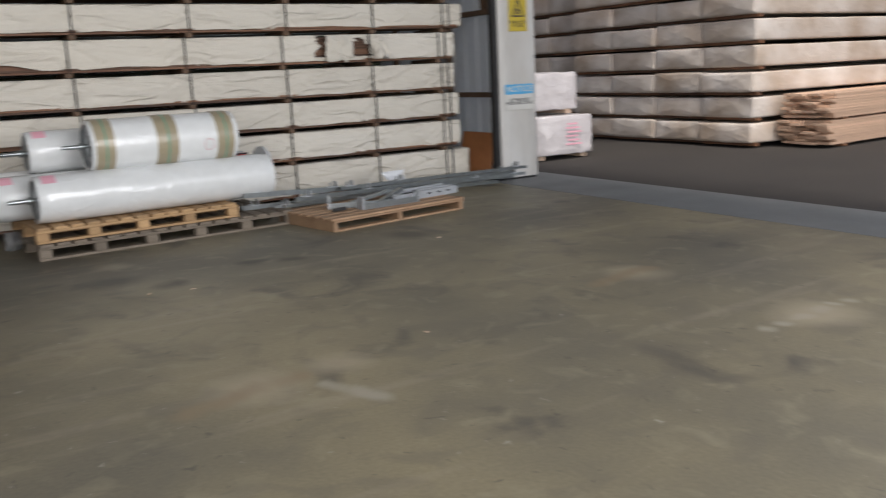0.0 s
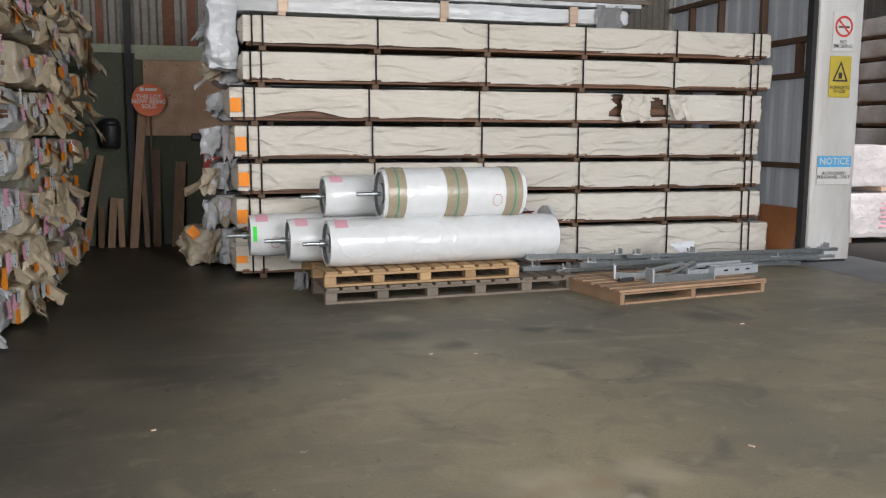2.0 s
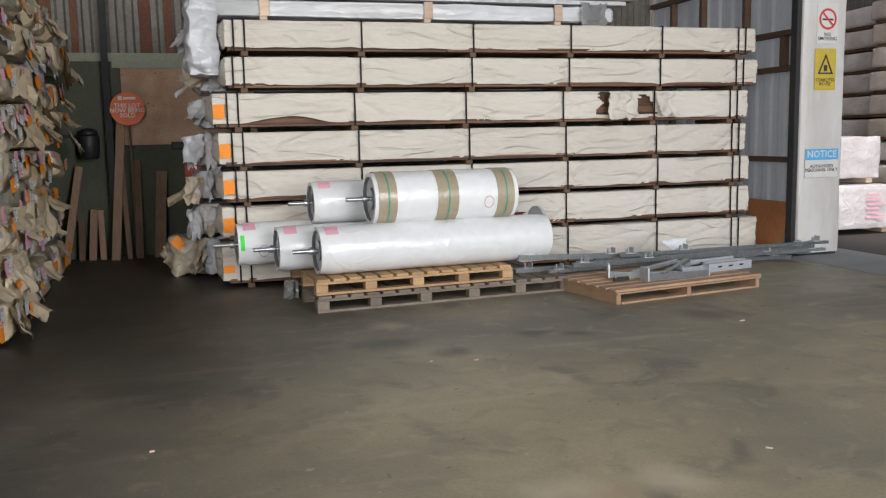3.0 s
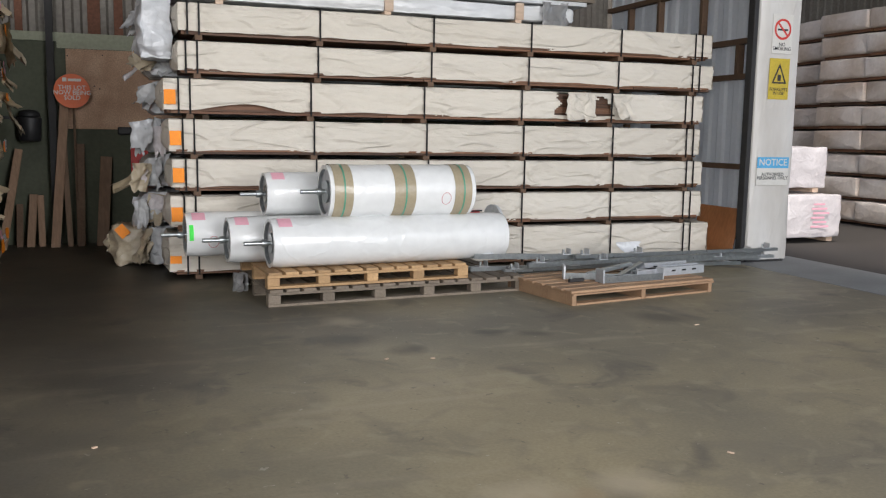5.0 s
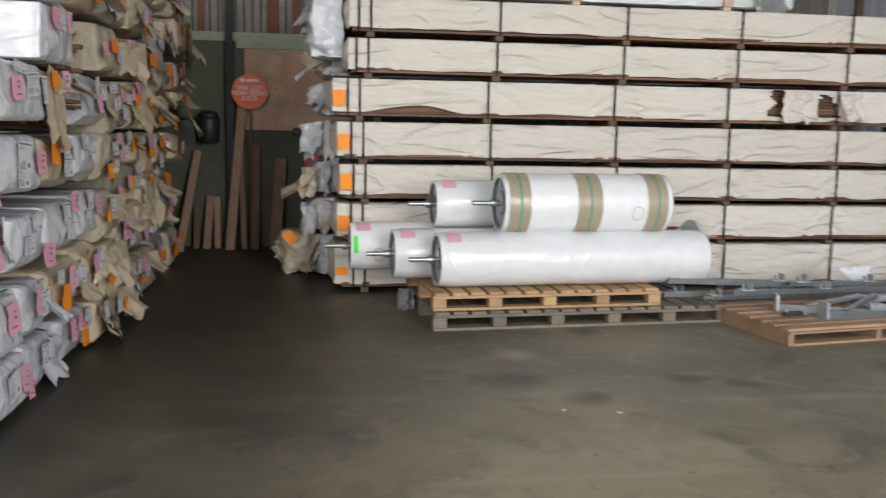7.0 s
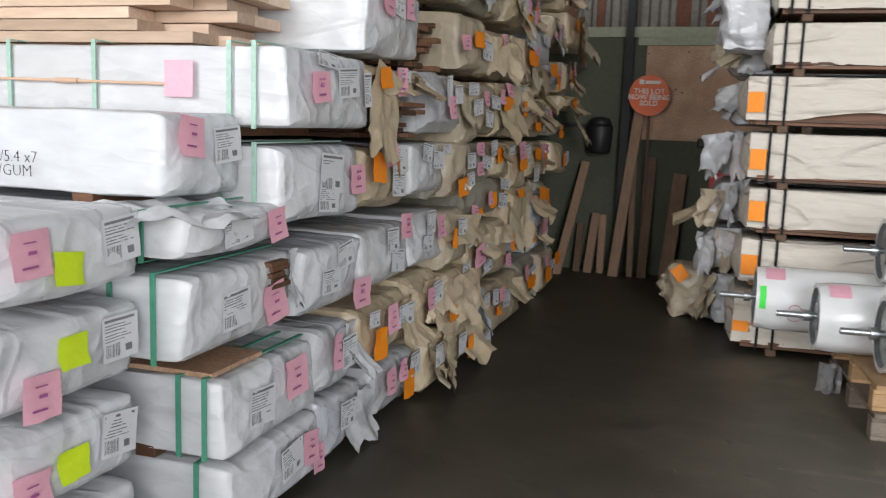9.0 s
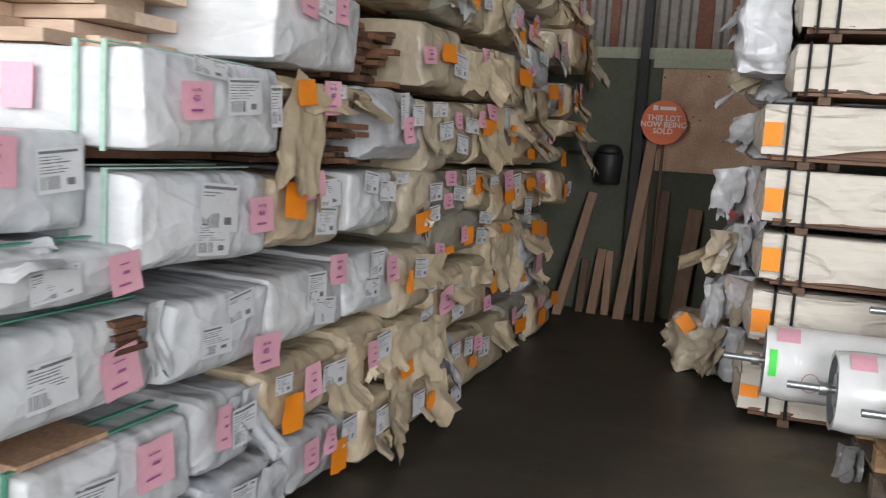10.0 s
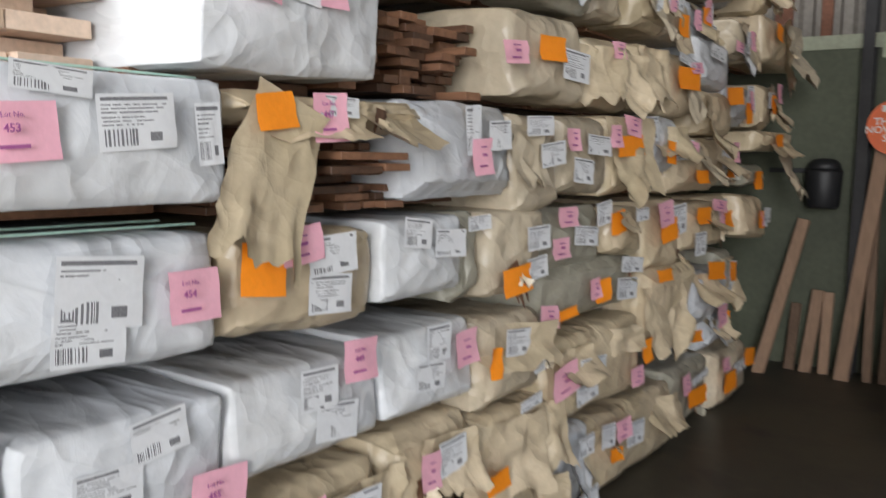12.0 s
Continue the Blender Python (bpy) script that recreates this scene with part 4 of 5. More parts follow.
# third column
p = pile_pack(-3.28, -2.56, 1.385, 1.71, "w", rng, 0.03, lab=[("k", 0.27, 0.52, 0.145, 0.14, "453"), ("l", 0.62, 0.62, 0.22, 0.13), ("l", 0.88, 0.55, 0.07, 0.14), ("l", 0.36, 0.88, 0.2, 0.06)],
          straps=[(-0.12, M_PALEGREEN), (-0.22, M_PALEGREEN), (-0.8, M_PALEGREEN), (-1.2, M_PALEGREEN)])
part("pink_slip", slip(0.12, 0.13, M_PINK, 4, 0.006), p, m=pose(-0.42, -0.02, 0.2, 0, 0, -90))
part("cord", Build().tube((-2.6, -0.014, 0.2), (-0.95, -0.014, 0.185), 0.006, M_FARLUM, 6).tube((-0.95, -0.014, 0.185), (-0.46, -0.014, 0.18), 0.006, M_FARLUM, 6).tube((-0.97, -0.016, 0.185), (-0.87, -0.016, 0.185), 0.011, M_FARLUM, 6), p, "pinkish cord with a knot")
pile_pack(-3.26, -2.56, 1.03, 1.355, "w", rng, 0.0, lab=[("l", 0.5, 0.62, 0.24, 0.17), ("k", 0.84, 0.5, 0.14, 0.15, "454"), ("l", 0.46, 0.28, 0.2, 0.12)], straps=[(-0.1, M_PALEGREEN), (-0.24, M_PALEGREEN)])
pile_pack(-3.1, -2.55, 0.655, 0.96, "w", rng, 0.0, lab=[("l", 0.6, 0.8, 0.15, 0.1), ("k", 0.9, 0.08, 0.16, 0.16, "455"), ("l", 0.36, 0.45, 0.2, 0.11)])
pile_pack(-2.95, -2.62, 0.31, 0.61, "g", rng, 0.0, lab=[("k", 0.2, 0.66, 0.08, 0.18), ("l", 0.6, 0.55, 0.17, 0.15)], flap=[(0.8, 0.2, 0.2, "w")])
pile_pack(-2.88, -2.4, 0.0, 0.29, "g", rng, -0.02, lab=[("l", 0.35, 0.65, 0.18, 0.13)], flap=[(0.7, 0.3, 0.22, "g")])
# bare boards and wrapped packs over the third column
lumber("lumber_pack", "bare pale sawn boards with uneven ends in the aisle pile", -3.2, -2.68, 1.72, 5, 3, 0.046, rng, M_PALE, x=-0.22, jag=0.42)
lumber("lumber_pack", "thin red-brown boards with uneven ends in the aisle pile", -3.22, -2.7, 1.703, 1, 4, 0.016, rng, M_TIMBER, x=-0.2, jag=0.3)
pile_pack(-3.25, -2.68, 1.955, 2.3, "w", rng, -0.5, lab=[("l", 0.5, 0.5, 0.2, 0.15)])
pile_pack(-2.67, -2.03, 1.70, 2.03, "w", rng, 0.06, lab=[("k", 0.25, 0.75, 0.12, 0.15), ("k", 0.62, 0.78, 0.1, 0.14), ("l", 0.45, 0.8, 0.15, 0.12)])
pile_pack(-2.58, -1.95, 2.05, 2.4, "g", rng, 0.0, lab=[("l", 0.5, 0.5, 0.18, 0.13)])
# fourth: paper pack torn open over its boards
p = pile_pack(-2.53, -1.72, 1.58, 1.70, "p", rng, 0.0, lab=[("l", 0.4, 0.6, 0.2, 0.06), ("o", 0.12, 0.3, 0.13, 0.09), ("k", 0.36, 0.2, 0.13, 0.16, "447")], flap=[(0.36, 0.36, 0.1, "p"), (0.72, 0.3, 0.12, "p")],
              note="brown paper-wrapped timber pack torn open")
part("peeled_sheet", crumpled_sheet(0.24, 0.46, M_PAPER, 12.3, fold=0.02, curl=0.1, n=18, flare=0.2), p, "wide peeled sheet of kraft paper", m=pose(0.06, 0.17, 0.10, -24, 0, -10))
for bw, by, bz in ((0.3, 0.5, -0.03), (0.22, 0.42, -0.07), (0.12, 0.6, -0.062)):
    part("board", Build().box((-1.6, by - bw / 2, bz - 0.022), (0.05, by + bw / 2, bz), M_TIMBER, 0.002), p)
lumber("lumber_pack", "dark red-brown boards showing through torn paper in the aisle pile", -2.5, -1.78, 1.38, 8, 9, 0.025, rng, M_TIMBER, x=-0.02, jag=0.14, L=4.8)
pile_pack(-1.84, -1.2, 1.37, 1.72, "g", rng, 0.02, lab=[("l", 0.42, 0.7, 0.09, 0.16), ("k", 0.5, 0.42, 0.12, 0.15), ("l", 0.68, 0.66, 0.14, 0.1)])
pile_pack(-2.55, -1.97, 1.03, 1.34, "p", rng, 0.0, lab=[("o", 0.13, 0.68, 0.15, 0.13), ("k", 0.36, 0.88, 0.15, 0.12), ("l", 0.57, 0.75, 0.22, 0.12), ("l", 0.55, 0.35, 0.2, 0.12)])
pile_pack(-1.97, -1.53, 1.06, 1.35, "w", rng, 0.02, lab=[("l", 0.3, 0.82, 0.14, 0.09), ("l", 0.7, 0.65, 0.2, 0.1)])
pile_pack(-2.55, -1.95, 0.665, 0.97, "w", rng, 0.01, lab=[("l", 0.48, 0.76, 0.17, 0.13), ("k", 0.76, 0.96, 0.14, 0.15, "449"), ("l", 0.6, 0.36, 0.2, 0.12)])
pile_pack(-1.95, -1.43, 0.68, 0.985, "w", rng, 0.0, lab=[("l", 0.5, 0.82, 0.13, 0.12), ("k", 0.8, 0.66, 0.13, 0.15), ("l", 0.42, 0.42, 0.18, 0.1)])
pile_pack(-2.6, -1.95, 0.33, 0.625, "p", rng, 0.02, lab=[("o", 0.2, 0.35, 0.14, 0.14), ("k", 0.42, 0.7, 0.12, 0.17), ("l", 0.72, 0.62, 0.24, 0.12), ("l", 0.1, 0.85, 0.12, 0.07)], flap=[(0.85, 0.34, 0.22, "p")])
pile_pack(-1.94, -1.42, 0.33, 0.655, "p", rng, 0.02, lab=[("k", 0.3, 0.6, 0.1, 0.15), ("l", 0.55, 0.66, 0.18, 0.13)], flap=[(0.6, 0.25, 0.2, "p")])
pile_pack(-2.38, -1.85, 0.0, 0.31, "g", rng, 0.0, lab=[("k", 0.2, 0.7, 0.12, 0.15), ("o", 0.66, 0.4, 0.14, 0.14), ("k", 0.5, 0.75, 0.1, 0.13), ("l", 0.85, 0.7, 0.15, 0.12)])
pile_pack(-1.84, -1.4, 0.0, 0.31, "p", rng, 0.06, lab=[("l", 0.3, 0.7, 0.15, 0.12)], flap=[(0.7, 0.4, 0.26, "p"), (0.3, 0.3, 0.2, "t")])

# the middle of the pile, pack by pack
pile_pack(-1.25, -0.68, 1.75, 2.09, "t", rng, 0.02, L=4.6, lab=[('o', 0.34, 0.54, 0.2, 0.09), ('k', -0.12, 0.42, 0.16, 0.1), ('l', 0.7, 0.4, 0.26, 0.13)], flap=None, low=True)
pile_pack(-0.67, -0.13, 1.75, 2.05, "p", rng, 0.02, L=4.6, lab=[('k', 0.38, 0.82, 0.12, 0.09)], flap=[(0.16, 0.3, 0.24, 'p'), (0.74, 0.26, 0.26, 'p')], low=True)
pile_pack(-0.12, 0.66, 1.75, 2.08, "p", rng, 0.02, L=4.6, lab=[('o', 0.66, 0.58, 0.3, 0.11), ('l', 0.65, 0.86, 0.3, 0.05), ('k', 0.79, 0.78, 0.16, 0.07)], flap=[(0.18, 0.3, 0.25, 'p'), (0.85, 0.24, 0.3, 't')], low=True)
pile_pack(0.70, 1.22, 1.94, 2.21, "g", rng, 0.02, L=4.6, lab=[('l', 0.28, 0.65, 0.3, 0.08), ('k', 0.96, 0.94, 0.13, 0.08)], flap=None, low=True)
pile_pack(0.73, 1.32, 1.67, 1.93, "p", rng, 0.02, L=4.6, lab=[('o', 0.73, 0.93, 0.3, 0.1)], flap=[(0.19, 0.3, 0.3, 'p')], low=True)
pile_pack(-1.23, -0.87, 1.33, 1.70, "t", rng, 0.02, L=4.6, lab=[('l', 0.29, 0.88, 0.23, 0.08), ('l', 0.59, 0.59, 0.22, 0.1)], flap=[(0.18, 0.25, 0.2, 't')], low=True)
pile_pack(-0.87, -0.41, 1.39, 1.71, "t", rng, 0.02, L=4.6, lab=[('k', 0.01, 0.68, 0.11, 0.11), ('l', 0.56, 0.62, 0.27, 0.09), ('l', 0.25, 0.27, 0.21, 0.11)], flap=None, low=True)
pile_pack(-0.41, -0.06, 1.37, 1.73, "p", rng, 0.02, L=4.6, lab=[('k', -0.15, 0.73, 0.11, 0.12), ('k', 0.36, 0.87, 0.17, 0.11), ('o', 0.3, 0.62, 0.27, 0.09)], flap=[(0.48, 0.34, 0.34, 'p')], low=True)
pile_pack(-0.07, 0.41, 1.46, 1.75, "g", rng, 0.02, L=4.6, lab=[('l', 0.03, 0.75, 0.19, 0.13), ('o', 0.54, 0.36, 0.11, 0.11), ('l', 0.97, 0.42, 0.3, 0.11)], flap=[(0.65, 0.3, 0.16, 'p')], low=True)
pile_pack(0.42, 1.15, 1.36, 1.66, "p", rng, 0.02, L=4.6, lab=[('k', 0.09, 0.75, 0.16, 0.12), ('o', 0.34, 0.26, 0.19, 0.07)], flap=[(0.5, 0.26, 0.2, 't')], low=True)
pile_pack(-1.53, -1.36, 1.03, 1.35, "o", rng, -0.02, L=4.6, lab=[('l', 0.41, 0.89, 0.14, 0.05)], flap=None, low=True)
pile_pack(-1.36, -0.97, 1.02, 1.35, "t", rng, 0.02, L=4.6, lab=[('o', 0.24, 0.2, 0.19, 0.1), ('l', 0.64, 0.66, 0.2, 0.1), ('l', 0.63, 0.3, 0.17, 0.09), ('k', 1.07, 0.49, 0.14, 0.1)], flap=None, low=True)
pile_pack(-0.98, -0.35, 1.06, 1.34, "o", rng, -0.02, L=4.6, lab=[('k', 0.27, 0.87, 0.16, 0.1), ('l', 0.56, 0.53, 0.26, 0.09), ('l', 0.83, 0.87, 0.15, 0.1), ('o', 1.05, 0.69, 0.15, 0.1)], flap=None, low=True)
pile_pack(-0.36, 0.01, 1.09, 1.32, "p", rng, 0.02, L=4.6, lab=[('l', 0.62, 0.85, 0.15, 0.06)], flap=[(0.37, 0.24, 0.1, 'p')], low=True)
pile_pack(0.02, 0.52, 0.98, 1.34, "p", rng, 0.02, L=4.6, lab=[('o', 0.38, 0.57, 0.21, 0.11), ('k', 0.27, 0.82, 0.19, 0.15), ('l', 0.68, 0.71, 0.23, 0.17)], flap=None, low=True)
pile_pack(0.51, 1.22, 1.04, 1.31, "p", rng, 0.02, L=4.6, lab=[('o', 0.3, 0.73, 0.22, 0.09), ('k', 0.67, 0.91, 0.26, 0.08), ('l', 0.27, 0.12, 0.2, 0.14)], flap=[(0.53, 0.3, 0.12, 'p')], low=True)
pile_pack(-1.42, -0.95, 0.62, 0.96, "t", rng, 0.02, L=4.6, lab=[('l', 0.38, 0.72, 0.21, 0.11), ('o', 0.04, 0.56, 0.07, 0.11), ('k', 0.85, 0.91, 0.15, 0.11), ('l', 0.78, 0.44, 0.15, 0.1)], flap=[(0.49, 0.4, 0.14, 'p')], low=True)
pile_pack(-0.96, 0.03, 0.83, 1.10, "o", rng, -0.02, L=4.6, lab=[('o', 0.51, 0.46, 0.15, 0.1), ('l', 0.79, 0.37, 0.26, 0.11), ('k', 0.43, 0.53, 0.1, 0.11), ('o', 0.17, 0.24, 0.17, 0.04), ('l', 0.84, 0.8, 0.29, 0.08)], flap=None, low=True)
pile_pack(0.09, 0.79, 0.58, 0.99, "p", rng, 0.02, L=4.6, lab=[('o', 0.13, 0.95, 0.18, 0.06), ('o', 0.78, -0.04, 0.3, 0.06)], flap=[(0.32, 0.5, 0.34, 'p')], low=True)
pile_pack(0.82, 1.42, 0.58, 0.90, "g", rng, 0.02, L=4.6, lab=[('k', 0.52, 0.12, 0.17, 0.16), ('l', 0.54, 0.47, 0.3, 0.1), ('o', 0.28, 1.05, 0.3, 0.1)], flap=[(0.16, 0.24, 0.14, 'p')], low=True)
pile_pack(-0.94, 0.06, 0.43, 0.80, "p", rng, 0.02, L=4.6, lab=[('o', 0.93, 0.5, 0.11, 0.11), ('k', 0.08, 0.57, 0.21, 0.16), ('l', 0.34, 0.59, 0.3, 0.09), ('l', 0.29, 0.3, 0.24, 0.09), ('k', 0.82, 0.2, 0.15, 0.11)], flap=[(0.22, 0.3, 0.12, 'p'), (0.71, 0.3, 0.1, 'p')], low=True)
pile_pack(-1.41, -0.86, 0.29, 0.60, "p", rng, 0.02, L=4.6, lab=[('o', 0.07, 0.24, 0.15, 0.07), ('l', 0.5, 1.07, 0.19, 0.05)], flap=[(0.28, 0.5, 0.3, 'p'), (0.81, 0.3, 0.24, 'p')], low=True)
pile_pack(-0.84, -0.52, 0.0, 0.40, "g", rng, 0.02, L=4.6, lab=[('l', 0.63, 0.78, 0.17, 0.1), ('l', 0.77, 0.09, 0.21, 0.12)], flap=[(0.35, 0.2, 0.2, 'g')], low=True)
pile_pack(-0.51, 0.54, 0.00, 0.36, "p", rng, 0.02, L=4.6, lab=[('l', 0.09, 0.83, 0.17, 0.12), ('k', 0.24, 0.81, 0.17, 0.12), ('o', 0.17, 0.51, 0.14, 0.06), ('l', 0.39, 0.64, 0.23, 0.13)], flap=[(0.78, 0.34, 0.16, 'p')], low=True)
pile_pack(0.57, 1.24, 0.0, 0.38, "o", rng, -0.02, L=4.6, lab=[('o', 0.46, 0.49, 0.3, 0.1), ('l', 0.53, 0.77, 0.3, 0.05), ('k', 0.17, 0.79, 0.12, 0.14)], flap=None, low=True)
pile_pack(1.26, 1.9, 0.0, 0.36, "t", rng, 0.02, L=4.6, lab=[('o', 0.15, 0.5, 0.22, 0.12), ('o', 0.76, 0.76, 0.2, 0.11), ('l', 0.48, 0.67, 0.3, 0.08), ('k', 0.0, 0.86, 0.14, 0.1)], flap=None, low=True)
pile_pack(-1.38, -0.86, 0.0, 0.275, "p", rng, 0.04, L=4.6, lab=[("l", 0.3, 0.6, 0.16, 0.12), ("o", 0.6, 0.4, 0.13, 0.12)], flap=[(0.7, 0.36, 0.22, "p")], low=True)

# the rest, smaller packs level over level towards the back wall
LEV = [(0.0, 0.31), (0.33, 0.645), (0.68, 0.985), (1.03, 1.34), (1.375, 1.70), (1.735, 2.04), (2.13, 2.42), (2.44, 2.74)]
STARTS = [1.92, 1.28, 1.44, 1.24, 1.17, 1.34, -1.9, -2.5]
for lev, (z0, z1) in enumerate(LEV):
    y = STARTS[lev]
    end = 1.8 if lev == 4 else (1.55 if lev == 6 else 2.25 - 0.12 * abs(lev - 4))
    if lev == 5:
        lumber("lumber_pack", "dark boards with uneven ends showing from torn wrap", -2.0, -1.3, 1.74, 9, 8, 0.03, rng, M_TIMBER, x=-0.05, jag=0.18, L=4.6)
    while y < end - 0.25:
        W = rng.uniform(0.3, 0.52)
        W = min(W, end - y)
        kind = rng.choices("ptgo", (5, 4, 2.2, 1.2))[0]
        lab = []
        if rng.random() < 0.85:
            lab.append(("o", rng.uniform(0.2, 0.85), rng.uniform(0.25, 0.75), rng.uniform(0.1, 0.15), rng.uniform(0.1, 0.14)))
        if rng.random() < 0.8:
            lab.append(("k", rng.uniform(0.15, 0.85), rng.uniform(0.4, 0.85), rng.uniform(0.08, 0.12), rng.uniform(0.12, 0.17)))
        for _ in range(rng.choice((1, 2, 2))):
            lab.append(("l", rng.uniform(0.25, 0.8), rng.uniform(0.3, 0.8), rng.uniform(0.12, 0.18), rng.uniform(0.09, 0.13)))
        flap = [(rng.uniform(0.2, 0.8), rng.uniform(0.2, 0.36), rng.uniform(0.15, 0.3), rng.choice("pptpg"))] if rng.random() < 0.72 else None
        if flap and rng.random() < 0.5:
            flap.append((rng.uniform(0.2, 0.8), rng.uniform(0.15, 0.26), rng.uniform(0.12, 0.3), rng.choice("ppt")))
        pile_pack(y, y + W, z0, z1 - rng.uniform(0, 0.05), kind, rng, rng.uniform(-0.1, 0.1), L=4.6, lab=lab, flap=flap, tilt=rng.uniform(-3.5, 3.5), low=True)
        y += W + rng.uniform(0.005, 0.04)

pile_pack(1.83, 2.35, 1.37, 1.52, "o", rng, -0.05, L=4.6, lab=[("o", 0.3, 0.2, 0.16, 0.12)], low=True)
pile_pack(1.85, 2.4, 1.6, 1.74, "p", rng, 0.05, L=4.6, lab=[("o", 0.4, 0.5, 0.16, 0.08)], flap=[(0.85, 0.3, 0.42, "t"), (0.5, 0.3, 0.16, "p")], low=True, note="brown paper-wrapped pack with a long hanging flap")
pile_pack(1.6, 2.3, 2.14, 2.45, "p", rng, 0.1, L=4.6, lab=[("o", 0.2, 0.6, 0.14, 0.1)], flap=[(0.6, 0.4, 0.45, "p"), (0.9, 0.3, 0.36, "t")], low=True, note="brown paper-wrapped pack with hanging flaps")

# ---------- rolls, pallets and steelwork ----------
def pallet(name, label, at, rz, W, D, H, m, rng, boards=8, blocks=5, fronts=True):
    p = thing(name, label, "pallet", at, rz=rz)
    t = 0.022
    for i in range(W and int(W / 0.13)):
        x = i * W / int(W / 0.13)
        part("deck_board", Build().box((x + 0.01, rng.uniform(-0.008, 0.008), H - t), (x + W / int(W / 0.13) - 0.018, D + rng.uniform(-0.01, 0.01), H - 0.001), m, 0.003), p)
    for j, y in enumerate((0.0, D / 2 - 0.045, D - 0.09)):
        part("stringer_board", Build().box((0.0, y, H - t - 0.022), (W, y + 0.09, H - t - 0.001), m, 0.003), p)
        part("bottom_board", Build().box((0.0, y, 0.0), (W, y + 0.09, 0.02), m, 0.003), p)
        for k in range(blocks):
            x = k * (W - 0.1) / (blocks - 1)
            part("block", Build().box((x, y + 0.003, 0.021), (x + 0.1, y + 0.087, H - t - 0.024), m, 0.004), p)
    return p


rng = random.Random(21)
pallet("long_pallet", "weathered grey long timber pallet under the rolls", (0.42, -1.5, 0), 4.0, 2.3, 1.15, 0.135, M_OLDPAL, rng, blocks=6)
pallet("yellow_pallet", "fresh yellow pine pallet under the white rolls", (0.42, -1.46, 0.136), 4.0, 1.75, 1.1, 0.13, M_PINE, rng, blocks=5)
p = thing("flat_pallet", "low pine pallet under loose galvanised brackets", "pallet", (2.77, -2.1, 0), rz=9)
for x in (0.0, 0.74, 1.52):
    part("runner", Build().box((x, 0, 0), (x + 0.045, 0.95, 0.1), M_PINE2, 0.004), p)
part("front_board", Build().box((0, -0.016, 0.085), (1.57, 0.0, 0.1), M_PINE2, 0.002), p)
for i in range(7):
    y = i * 0.137
    part("deck_board", Build().box((-0.01, y, 0.101), (1.58, y + 0.095, 0.121), M_PINE2, 0.003), p)
for i in range(3):
    part("bottom_board", Build().box((0.05, 0.0 + i * 0.43, 0.0), (0.735, 0.09 + i * 0.43, 0.016), M_PINE2, 0.002), p)
    part("bottom_board", Build().box((0.79, 0.0 + i * 0.43, 0.0), (1.515, 0.09 + i * 0.43, 0.016), M_PINE2, 0.002), p)


